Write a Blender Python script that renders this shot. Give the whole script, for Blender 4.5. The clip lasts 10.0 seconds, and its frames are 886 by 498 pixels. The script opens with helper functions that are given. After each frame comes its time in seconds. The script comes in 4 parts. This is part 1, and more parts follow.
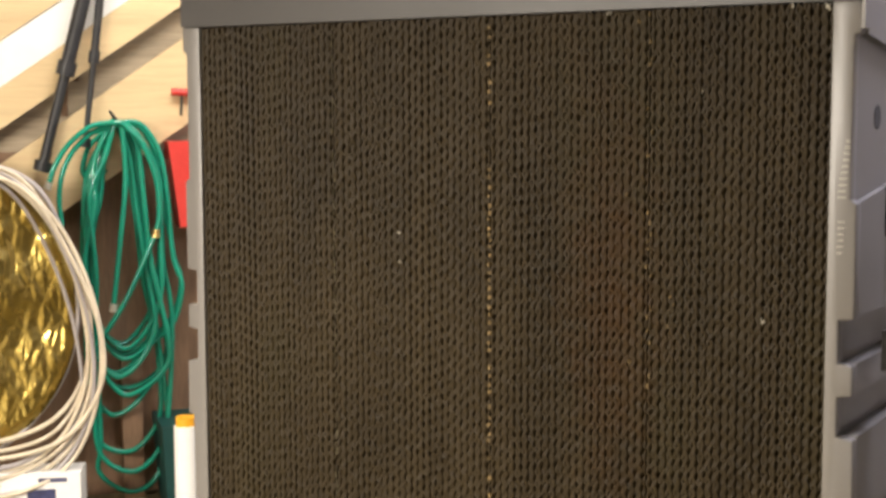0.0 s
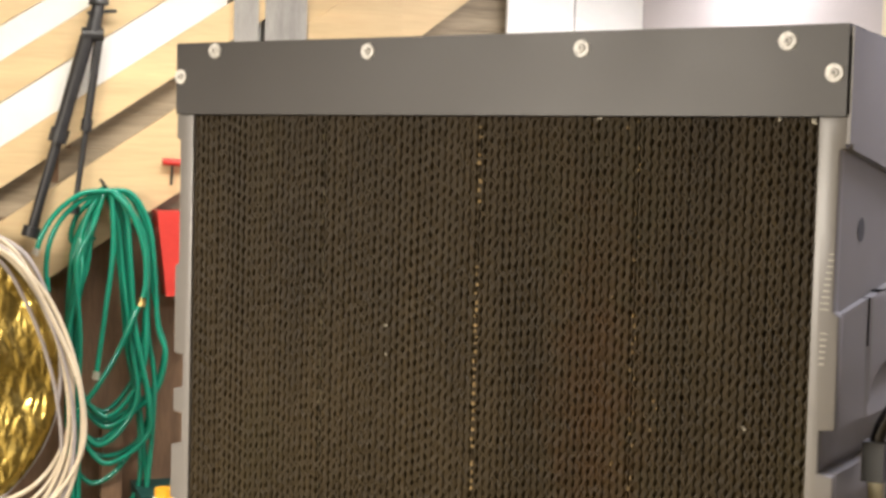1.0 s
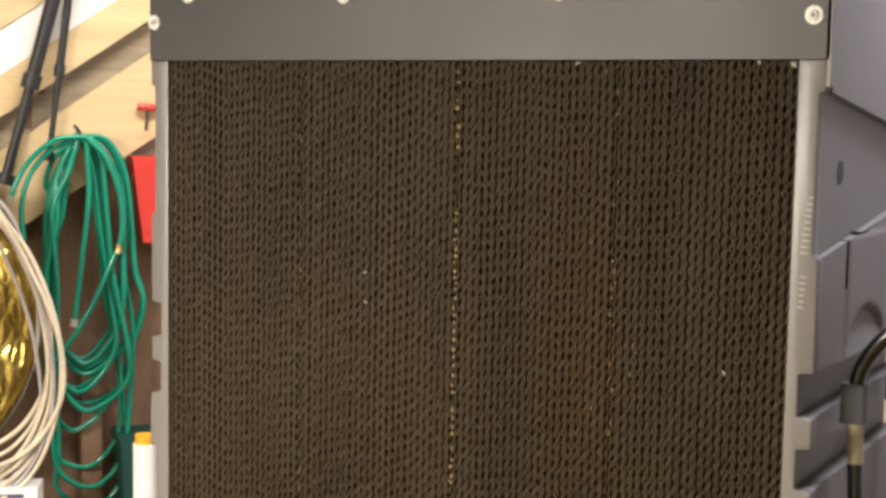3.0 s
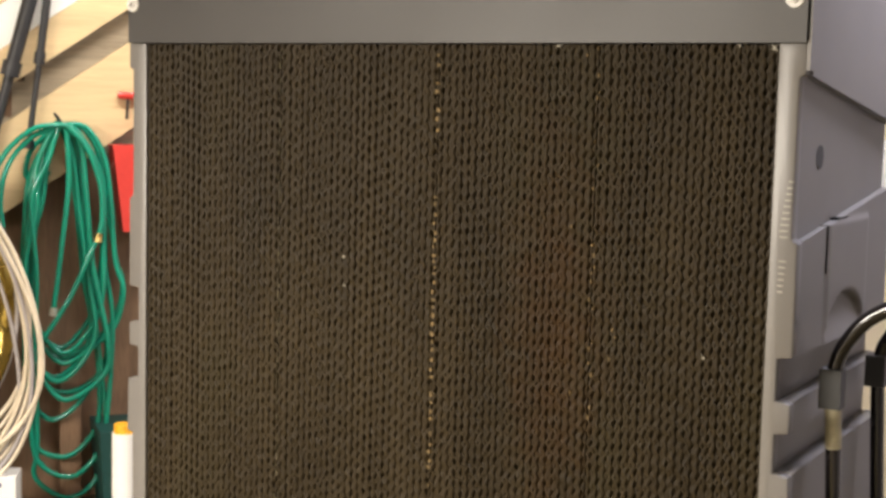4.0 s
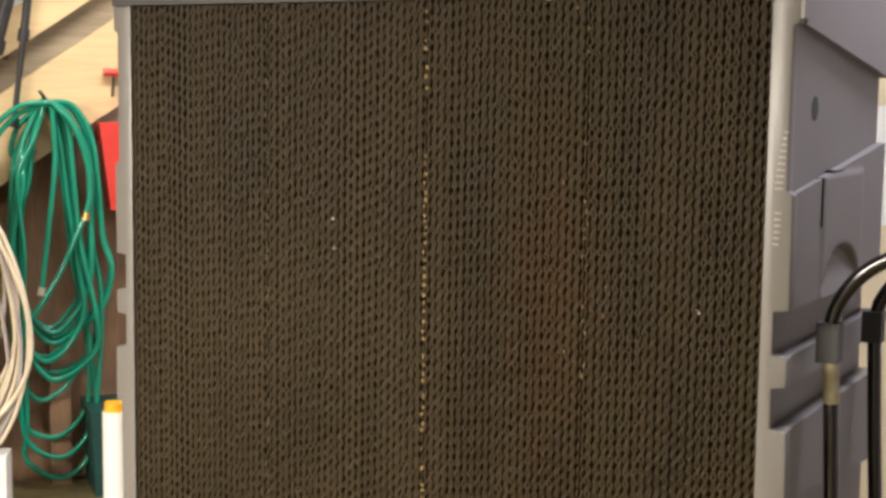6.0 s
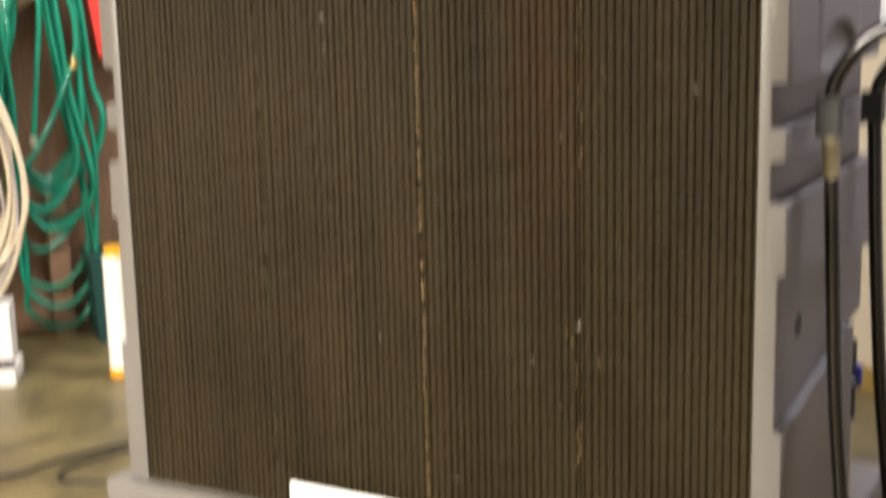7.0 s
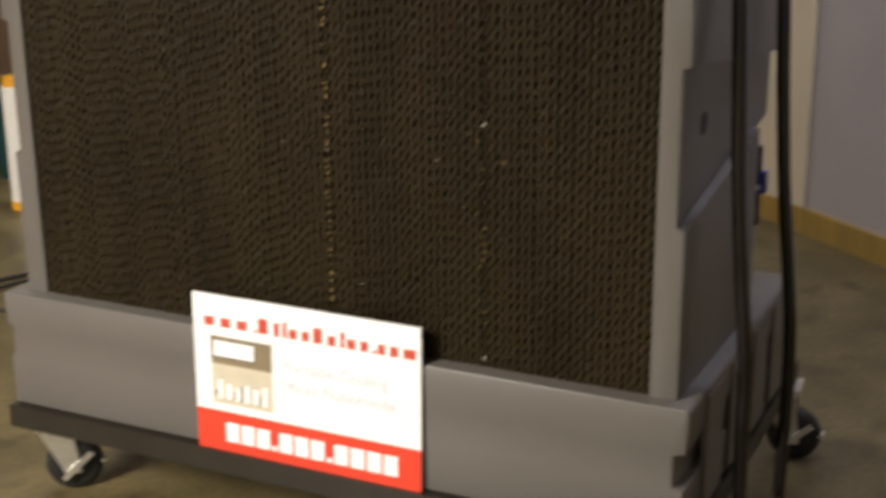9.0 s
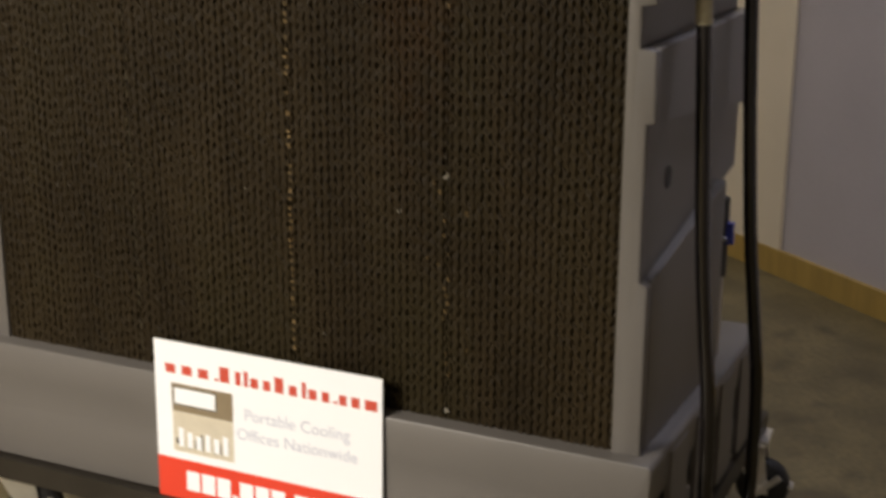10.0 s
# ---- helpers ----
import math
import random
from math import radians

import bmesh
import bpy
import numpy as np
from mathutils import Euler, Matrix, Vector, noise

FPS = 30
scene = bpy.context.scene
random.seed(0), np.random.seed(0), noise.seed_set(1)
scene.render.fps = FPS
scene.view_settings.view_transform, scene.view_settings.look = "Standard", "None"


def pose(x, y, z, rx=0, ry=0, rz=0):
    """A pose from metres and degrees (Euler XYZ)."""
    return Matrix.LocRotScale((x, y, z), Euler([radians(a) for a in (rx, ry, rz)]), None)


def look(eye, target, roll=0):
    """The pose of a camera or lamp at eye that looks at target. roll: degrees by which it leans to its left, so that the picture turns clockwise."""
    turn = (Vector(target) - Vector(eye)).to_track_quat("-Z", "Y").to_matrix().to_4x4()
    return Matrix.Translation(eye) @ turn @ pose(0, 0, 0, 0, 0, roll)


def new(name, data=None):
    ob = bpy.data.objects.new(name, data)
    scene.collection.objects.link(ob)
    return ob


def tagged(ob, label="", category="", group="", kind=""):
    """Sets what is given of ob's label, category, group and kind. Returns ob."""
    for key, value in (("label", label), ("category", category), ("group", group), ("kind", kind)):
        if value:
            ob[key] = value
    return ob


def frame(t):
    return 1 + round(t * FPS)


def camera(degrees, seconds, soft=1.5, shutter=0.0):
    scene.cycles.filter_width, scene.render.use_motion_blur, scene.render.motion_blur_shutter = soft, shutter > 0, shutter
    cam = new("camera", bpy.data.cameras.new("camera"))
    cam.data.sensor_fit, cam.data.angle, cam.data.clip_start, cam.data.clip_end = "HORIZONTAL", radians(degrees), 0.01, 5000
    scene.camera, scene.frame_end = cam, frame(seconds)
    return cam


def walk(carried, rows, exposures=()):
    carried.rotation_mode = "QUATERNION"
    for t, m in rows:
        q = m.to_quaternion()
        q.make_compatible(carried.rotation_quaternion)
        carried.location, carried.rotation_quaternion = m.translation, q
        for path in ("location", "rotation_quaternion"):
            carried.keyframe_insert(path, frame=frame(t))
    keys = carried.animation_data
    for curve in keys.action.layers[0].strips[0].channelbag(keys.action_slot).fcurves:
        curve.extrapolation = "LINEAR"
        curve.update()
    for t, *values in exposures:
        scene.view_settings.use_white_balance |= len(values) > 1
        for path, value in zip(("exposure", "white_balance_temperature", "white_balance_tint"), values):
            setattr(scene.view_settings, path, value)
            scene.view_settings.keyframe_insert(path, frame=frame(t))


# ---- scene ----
cam = camera(35.0, 10.0, soft=3.2, shutter=0.8)
PATH = [
    (0, (1.827, -2.065, 1.582), (0.78, -0.374, 1.377), -0.2),
    (0.5, (1.835, -2.064, 1.632), (0.793, -0.367, 1.44), -0.2),
    (0.7, (1.834, -2.068, 1.638), (0.798, -0.363, 1.493), 0.2),
    (1, (1.831, -2.081, 1.64), (0.797, -0.372, 1.524), 1.5),
    (1.2, (1.829, -2.089, 1.64), (0.796, -0.381, 1.519), 1.3),
    (1.5, (1.837, -2.091, 1.644), (0.801, -0.386, 1.505), 0.4),
    (2, (1.834, -2.08, 1.623), (0.821, -0.374, 1.373), 1.1),
    (2.5, (1.835, -2.079, 1.634), (0.815, -0.37, 1.436), 1.1),
    (2.7, (1.829, -2.075, 1.649), (0.816, -0.362, 1.453), 1.1),
    (3.8, (1.819, -2.07, 1.633), (0.842, -0.337, 1.424), 0.9),
    (4, (1.825, -2.061, 1.627), (0.845, -0.33, 1.423), 1.4),
    (4.5, (1.813, -2.06, 1.618), (0.855, -0.317, 1.407), 2.2),
    (5, (1.807, -2.053, 1.613), (0.855, -0.309, 1.388), 2.7),
    (5.2, (1.8, -2.044, 1.618), (0.847, -0.301, 1.384), 2.8),
    (6.3, (1.814, -2.037, 1.57), (0.846, -0.302, 1.346), -0.2),
    (6.5, (1.815, -2.036, 1.565), (0.849, -0.305, 1.297), -0.8),
    (6.8, (1.819, -2.036, 1.485), (0.854, -0.312, 1.17), -0.7),
    (7, (1.808, -2.028, 1.459), (0.859, -0.317, 1.046), -1.4),
    (7.5, (1.788, -2.009, 1.41), (0.852, -0.344, 0.818), -0.6),
    (8, (1.788, -1.997, 1.396), (0.856, -0.363, 0.717), -1.0),
    (8.2, (1.803, -1.989, 1.381), (0.857, -0.357, 0.718), -1.2),
    (8.5, (1.794, -1.984, 1.408), (0.865, -0.339, 0.753), -2.0),
    (9, (1.818, -2.004, 1.351), (0.994, -0.285, 0.745), -0.5),
    (9.3, (1.838, -1.977, 1.372), (1.049, -0.237, 0.78), 0.1),
    (9.5, (1.843, -1.971, 1.377), (1.078, -0.222, 0.78), 0.3),
    (10, (1.844, -1.959, 1.383), (1.03, -0.223, 0.814), 0.2),
]
EXPOSURES = ((0, 0.0), (6.5, 0.0), (7.0, 0.2), (7.5, 0.05), (8.0, -0.22), (8.5, -0.52), (9.0, -1.0), (9.5, -1.12), (10.0, -1.25))
walk(cam, [(t, look(eye, target, roll)) for t, eye, target, roll in PATH], EXPOSURES)

# ---------- light: troffers added under the ceiling, out of view; a dim room behind ---
world = bpy.data.worlds.new("world")
scene.world = world
world.use_nodes = True
world.node_tree.nodes["Background"].inputs["Color"].default_value = (0.75, 0.8, 1.0, 1)
world.node_tree.nodes["Background"].inputs["Strength"].default_value = 0.05
# Invented lamps: place and power are set to brighten the wall, front and side.
LIGHTS = (  # along the board wall, out from it, length, width, drop, power, tint
    (0.2, 1.1, 1.2, 0.3, 0.0, 41, (1.0, 0.93, 0.84)),
    (-3.25, 4.8, 2.0, 1.0, 0.30, 960, (1.0, 0.91, 0.79)),
    (1.21, 3.88, 0.6, 0.2, 0.27, 39, (0.84, 0.83, 1.0)),
    (1.9, 1.0, 0.9, 0.2, 0.0, 27, (0.97, 0.93, 0.95)),
)

# ---------- helpers of this scene ----------
rnd = random.Random(7)
W = 1.2192          # clear width of the pad wall
ROOM = pose(-2.35, 1.95, 0, 0, 0, 51.17)   # room frame: x along the timber wall, -y into the room


def mat(name, base, rough=0.6, metal=0.0, var=0.15, scale=8.0, fine=90.0, bump=0.15, dist=0.004, stretch=(1, 1, 1), island=0.0, stain=None, coat=0.0):
    """Procedural surface: two scales of tone variation, optional stains, fine relief."""
    m = bpy.data.materials.new(name)
    m.use_nodes = True
    nt = m.node_tree
    bs = nt.nodes["Principled BSDF"]
    co = nt.nodes.new("ShaderNodeTexCoord")
    mp = nt.nodes.new("ShaderNodeMapping")
    mp.inputs["Scale"].default_value = stretch
    nt.links.new(co.outputs["Object"], mp.inputs["Vector"])

    def noise_tex(s, d):
        n = nt.nodes.new("ShaderNodeTexNoise")
        n.inputs["Scale"].default_value = s
        n.inputs["Detail"].default_value = d
        nt.links.new(mp.outputs["Vector"], n.inputs["Vector"])
        return n
    big, small = noise_tex(scale, 4), noise_tex(fine, 3)
    dark = tuple(c * (1 - var) for c in base)
    light = tuple(min(1, c * (1 + var)) for c in base)
    ramp = nt.nodes.new("ShaderNodeValToRGB")
    ramp.color_ramp.elements[0].position, ramp.color_ramp.elements[1].position = 0.3, 0.7
    ramp.color_ramp.elements[0].color, ramp.color_ramp.elements[1].color = (*dark, 1), (*light, 1)
    nt.links.new(big.outputs["Fac"], ramp.inputs["Fac"])
    col = ramp.outputs["Color"]
    mx = nt.nodes.new("ShaderNodeMix")
    mx.data_type, mx.blend_type = "RGBA", "OVERLAY"
    mx.inputs[0].default_value = min(1, var * 1.5)
    nt.links.new(col, mx.inputs[6])
    nt.links.new(small.outputs["Fac"], mx.inputs[7])
    col = mx.outputs[2]
    if stain:
        st = noise_tex(stain[1], 5)
        r2 = nt.nodes.new("ShaderNodeValToRGB")
        r2.color_ramp.elements[0].position, r2.color_ramp.elements[1].position = stain[2], stain[2] + 0.12
        r2.color_ramp.elements[0].color, r2.color_ramp.elements[1].color = (0, 0, 0, 1), (1, 1, 1, 1)
        nt.links.new(st.outputs["Fac"], r2.inputs["Fac"])
        m2 = nt.nodes.new("ShaderNodeMix")
        m2.data_type = "RGBA"
        m2.inputs[7].default_value = (*stain[0], 1)
        nt.links.new(r2.outputs["Color"], m2.inputs[0])
        nt.links.new(col, m2.inputs[6])
        col = m2.outputs[2]
    if island:
        g = nt.nodes.new("ShaderNodeNewGeometry")
        o = nt.nodes.new("ShaderNodeObjectInfo")
        ad = nt.nodes.new("ShaderNodeMath")
        ad.operation = "ADD"
        nt.links.new(g.outputs["Random Per Island"], ad.inputs[0])
        nt.links.new(o.outputs["Random"], ad.inputs[1])
        mr = nt.nodes.new("ShaderNodeMapRange")
        mr.inputs[2].default_value = 2.0
        mr.inputs[3].default_value, mr.inputs[4].default_value = 1 - island, 1 + island
        nt.links.new(ad.outputs[0], mr.inputs[0])
        hs = nt.nodes.new("ShaderNodeHueSaturation")
        nt.links.new(mr.outputs[0], hs.inputs["Value"])
        nt.links.new(col, hs.inputs["Color"])
        col = hs.outputs["Color"]
    nt.links.new(col, bs.inputs["Base Color"])
    rr = nt.nodes.new("ShaderNodeMapRange")
    rr.inputs[3].default_value, rr.inputs[4].default_value = max(0.03, rough - 0.08), min(1, rough + 0.08)
    nt.links.new(big.outputs["Fac"], rr.inputs[0])
    nt.links.new(rr.outputs[0], bs.inputs["Roughness"])
    bs.inputs["Metallic"].default_value = metal
    bs.inputs["Coat Weight"].default_value = coat
    if bump:
        b = nt.nodes.new("ShaderNodeBump")
        b.inputs["Strength"].default_value, b.inputs["Distance"].default_value = bump, dist
        nt.links.new(small.outputs["Fac"], b.inputs["Height"])
        nt.links.new(b.outputs["Normal"], bs.inputs["Normal"])
    return m


def hexa(bm, pts):
    """A six-sided block from 8 corners: bottom ring, then top ring."""
    v = [bm.verts.new(p) for p in pts]
    for f in ((3, 2, 1, 0), (4, 5, 6, 7), (0, 1, 5, 4), (1, 2, 6, 5), (2, 3, 7, 6), (3, 0, 4, 7)):
        bm.faces.new([v[i] for i in f])
    return v


def box(bm, x0, x1, y0, y1, z0, z1):
    return hexa(bm, [(x0, y0, z0), (x1, y0, z0), (x1, y1, z0), (x0, y1, z0), (x0, y0, z1), (x1, y0, z1), (x1, y1, z1), (x0, y1, z1)])


def bevel(bm, width, seg=2):
    bmesh.ops.bevel(bm, geom=[e for e in bm.edges if e.calc_face_angle(0) > 0.5], offset=width, segments=seg, affect="EDGES", profile=0.5)
    return bm


def prism(bm, outline, y0, y1):
    """Extrudes an outline given in x, z along y."""
    a = [bm.verts.new((x, y0, z)) for x, z in outline]
    b = [bm.verts.new((x, y1, z)) for x, z in outline]
    n = len(outline)
    bm.faces.new(a)
    bm.faces.new(b[::-1])
    for i in range(n):
        bm.faces.new((a[i], b[i], b[(i + 1) % n], a[(i + 1) % n]))
    bmesh.ops.recalc_face_normals(bm, faces=bm.faces)
    return bm


def cyl(bm, p0, p1, r0, r1=None, n=20):
    """A closed cylinder or cone between two points."""
    p0, p1 = Vector(p0), Vector(p1)
    r1 = r0 if r1 is None else r1
    q = (p1 - p0).to_track_quat("Z", "Y")
    ring = lambda p, r: [bm.verts.new(p + q @ Vector((r * math.cos(2 * math.pi * i / n), r * math.sin(2 * math.pi * i / n), 0))) for i in range(n)]
    a, b = ring(p0, r0), ring(p1, r1)
    bm.faces.new(a[::-1])
    bm.faces.new(b)
    for i in range(n):
        bm.faces.new((a[i], a[(i + 1) % n], b[(i + 1) % n], b[i]))
    return bm


def spline(points, closed=False, sub=8):
    """Points of a Catmull-Rom curve through the given ones."""
    p = [Vector(q) for q in points]
    n, out = len(p), []
    for i in range(n if closed else n - 1):
        a = p[(i - 1) % n] if closed or i > 0 else p[0]
        b, c = p[i % n], p[(i + 1) % n]
        d = p[(i + 2) % n] if closed or i + 2 < n else p[-1]
        for k in range(sub):
            t = k / sub
            out.append(0.5 * ((2 * b) + (c - a) * t + (2 * a - 5 * b + 4 * c - d) * t * t + (3 * b - a - 3 * c + d) * t ** 3))
    if not closed:
        out.append(p[-1])
    return out


def sweep(bm, pts, r, n=8, closed=False):
    """A round tube of radius r along the points."""
    m, rings = len(pts), []
    up = Vector((0.31, 0.87, 0.39))
    for i, p in enumerate(pts):
        a = pts[(i - 1) % m] if closed or i else pts[0]
        b = pts[(i + 1) % m] if closed or i + 1 < m else pts[-1]
        d = (b - a).normalized()
        s = d.cross(up).normalized()
        u = s.cross(d)
        rings.append([bm.verts.new(p + r * (math.cos(2 * math.pi * k / n) * s + math.sin(2 * math.pi * k / n) * u)) for k in range(n)])
    for i in range(m if closed else m - 1):
        A, B = rings[i], rings[(i + 1) % m]
        for k in range(n):
            bm.faces.new((A[k], A[(k + 1) % n], B[(k + 1) % n], B[k]))
    if not closed:
        bm.faces.new(rings[0][::-1])
        bm.faces.new(rings[-1])
    return bm


def mesh_of(bm, name, material, smooth=40):
    bmesh.ops.recalc_face_normals(bm, faces=bm.faces)
    me = bpy.data.meshes.new(name)
    bm.to_mesh(me)
    bm.free()
    me.materials.append(material)
    if smooth:
        me.shade_smooth()
        me.set_sharp_from_angle(angle=radians(smooth))
    return me


def part(name, bm, material, parent, label="", smooth=40):
    ob = new(name, mesh_of(bm, name, material, smooth))
    ob.parent = parent
    return tagged(ob, label)


def thing(name, label, category, m=None, group="", kind=""):
    ob = new(name)
    ob.empty_display_size = 0.1
    if m is not None:
        ob.matrix_basis = m
    return tagged(ob, label, category, group, kind)


def solid(name, bm, material, label, category="", m=None, kind="", group="", smooth=40):
    ob = new(name, mesh_of(bm, name, material, smooth))
    if m is not None:
        ob.matrix_basis = m
    return tagged(ob, label, category, group, kind)


B = bmesh.new

# ---------- materials ----------
M_CONCRETE = mat("concrete", (0.132, 0.106, 0.049), 0.42, var=0.36, scale=4.5, fine=60, bump=0.12, dist=0.003, stain=((0.078, 0.060, 0.029), 6.0, 0.54))
M_PAINT = mat("wall_paint", (0.48, 0.45, 0.46), 0.7, var=0.05, scale=3, fine=140, bump=0.08, dist=0.002)
M_CEIL = mat("ceiling_board", (0.36, 0.34, 0.31), 0.8, var=0.04, scale=3, fine=90, bump=0.1)
M_BOARD = mat("old_board", (0.33, 0.27, 0.19), 0.75, var=0.25, scale=5, fine=40, bump=0.3, stretch=(0.25, 1, 3), island=0.15)
M_BROWN = mat("brown_plywood", (0.21, 0.125, 0.072), 0.7, var=0.25, scale=3, fine=40, bump=0.25, stretch=(3, 1, 0.4))
M_PINE = mat("pine_lumber", (0.64, 0.48, 0.27), 0.5, var=0.10, scale=4, fine=30, bump=0.08, stretch=(0.3, 2, 4), island=0.06)
M_WHITE_SHEET = mat("gloss_white", (0.82, 0.82, 0.80), 0.25, var=0.05, scale=4, fine=25, bump=0.2)
M_GREYPOST = mat("galvanised_post", (0.36, 0.35, 0.33), 0.45, metal=0.5, var=0.15, scale=7, fine=50, bump=0.15, stretch=(3, 3, 0.5))
M_BASEBOARD = mat("varnished_baseboard", (0.40, 0.27, 0.07), 0.4, var=0.12, scale=4, fine=30, bump=0.08, stretch=(4, 4, 0.5))
M_GREY = mat("grey_moulded_plastic", (0.126, 0.118, 0.111), 0.40, var=0.03, scale=5, fine=260, bump=0.10, dist=0.0015)
M_COVER = mat("painted_cover_sheet", (0.040, 0.0375, 0.0365), 0.45, var=0.05, scale=4, fine=220, bump=0.06, dist=0.001)
M_FRAME = mat("dark_painted_steel", (0.020, 0.0165, 0.012), 0.38, var=0.2, scale=12, fine=120, bump=0.15)
M_DARK = mat("pad_core", (0.024, 0.0185, 0.0125), 0.9, var=0.2)
M_PAD = mat("cellulose_pad", (0.0226, 0.0157, 0.0070), 0.5, var=0.30, scale=4.5, fine=180, bump=0.3, dist=0.001, stretch=(1.6, 1, 0.5), island=0.07, stain=((0.0226, 0.0168, 0.0068), 2.3, 0.52))
M_PADOLIVE = mat("pad_edge_olive", (0.056, 0.045, 0.023), 0.75, var=0.4, scale=30, fine=120, bump=0.3, dist=0.001)
M_PADEDGE = mat("pad_edge_strip", (0.160, 0.108, 0.043), 0.7, var=0.45, scale=30, fine=120, bump=0.3, dist=0.001)
M_LINT = mat("pale_lint", (0.34, 0.32, 0.27), 0.9, var=0.1)
M_SCREW = mat("white_screw_washer", (0.52, 0.51, 0.49), 0.3, var=0.35, scale=130, fine=300, bump=0.5, dist=0.002)
M_SLOT = mat("screw_slot", (0.12, 0.11, 0.10), 0.6)
M_CHROME = mat("zinc_plate", (0.88, 0.87, 0.83), 0.34, metal=0.9, var=0.1, scale=20, fine=120, bump=0.1)
M_RUBBER = mat("black_rubber", (0.012, 0.012, 0.012), 0.55, var=0.2, scale=20, bump=0.1)
M_GLOSSBLACK = mat("gloss_black_tube", (0.008, 0.0065, 0.006), 0.16, var=0.1, scale=10, fine=40, bump=0.03)
M_SIGNWHITE = mat("sign_white", (0.91, 0.94, 1.0), 0.4, var=0.01, bump=0)
M_SIGNRED = mat("sign_red", (0.72, 0.055, 0.025), 0.4, var=0.03, bump=0)
M_SIGNORANGE = mat("sign_red_lettering", (0.56, 0.075, 0.045), 0.4, var=0.03, bump=0)
M_SIGNGREY = mat("sign_grey_lettering", (0.60, 0.63, 0.74), 0.4, var=0.02, bump=0)
M_PHOTOBEIGE = mat("photo_beige", (0.24, 0.19, 0.12), 0.4, var=0.08, scale=30, bump=0)
M_PHOTOPALE = mat("photo_pale", (0.62, 0.57, 0.46), 0.4, var=0.06, scale=30, bump=0)
M_PHOTOGREY = mat("photo_grey", (0.10, 0.095, 0.08), 0.4, var=0.1, scale=60, bump=0)
M_HOSE = mat("green_hose", (0.009, 0.235, 0.150), 0.16, var=0.12, scale=12, fine=150, bump=0.05, dist=0.001)
M_BRASS = mat("brass", (0.66, 0.50, 0.20), 0.3, metal=1.0, var=0.1, scale=30)
M_CABLE = mat("off_white_cable", (0.62, 0.54, 0.41), 0.4, var=0.10, scale=14, bump=0.05)
M_CABLEGREY = mat("grey_cable", (0.36, 0.33, 0.33), 0.4, var=0.10, scale=14, bump=0.05)
M_BLUE = mat("blue_plastic", (0.035, 0.05, 0.32), 0.4, var=0.1)
M_GOLD = mat("gold_foil", (0.46, 0.34, 0.095), 0.26, metal=1.0, var=0.10, scale=6, fine=9, bump=0.42, dist=0.03)
_nt = M_GOLD.node_tree
_wc = _nt.nodes.new("ShaderNodeTexCoord")
_sum = None
for _turn, _scale, _weight in ((55, 9.0, 1.0), (-25, 15.0, 0.8), (70, 24.0, 0.6)):     # long creases
    _mp = _nt.nodes.new("ShaderNodeMapping")
    _mp.inputs["Rotation"].default_value = (0.3, radians(_turn), 0.5)
    _mp.inputs["Scale"].default_value = (1.0, 1.0, 0.5)
    _vo = _nt.nodes.new("ShaderNodeTexVoronoi")
    _vo.feature = "DISTANCE_TO_EDGE"
    _vo.inputs["Scale"].default_value = _scale
    _ad = _nt.nodes.new("ShaderNodeMath")
    _ad.operation = "MULTIPLY_ADD"
    _ad.inputs[1].default_value, _ad.inputs[2].default_value = _weight, 0.0
    _nt.links.new(_wc.outputs["Object"], _mp.inputs["Vector"])
    _nt.links.new(_mp.outputs["Vector"], _vo.inputs["Vector"])
    _nt.links.new(_vo.outputs["Distance"], _ad.inputs[0])
    if _sum:
        _nt.links.new(_sum, _ad.inputs[2])
    _sum = _ad.outputs[0]
_bu = [n for n in _nt.nodes if n.bl_idname == "ShaderNodeBump"][0]
_bu.inputs["Strength"].default_value, _bu.inputs["Distance"].default_value = 0.55, 0.02
_nt.links.new(_sum, _bu.inputs["Height"])
M_TRIPOD = mat("tripod_black", (0.022, 0.022, 0.024), 0.4, var=0.2, scale=20, bump=0.05)
M_RED = mat("red_plastic", (0.60, 0.055, 0.045), 0.25, var=0.08, scale=8, bump=0.05)
M_TUBEWHITE = mat("white_tube", (0.82, 0.81, 0.78), 0.5, var=0.03, scale=8, bump=0.03)
M_ORANGE = mat("orange_cap", (0.80, 0.38, 0.02), 0.4, var=0.08)
M_CARD = mat("white_carton", (0.80, 0.79, 0.77), 0.6, var=0.04, scale=9, bump=0.05)
M_BLUEPRINT = mat("dark_blue_print", (0.030, 0.034, 0.10), 0.6, var=0.3, scale=40)
M_TEAL = mat("dark_teal_plastic", (0.006, 0.045, 0.040), 0.5, var=0.15, scale=6)
M_BLACKCORD = mat("black_cord", (0.018, 0.016, 0.014), 0.5, var=0.1)
M_LAMP = bpy.data.materials.new("lit_diffuser")
M_LAMP.use_nodes = True
M_LAMP.node_tree.nodes["Principled BSDF"].inputs["Emission Color"].default_value = (1, 0.9, 0.75, 1)
M_LAMP.node_tree.nodes["Principled BSDF"].inputs["Emission Strength"].default_value = 3.0

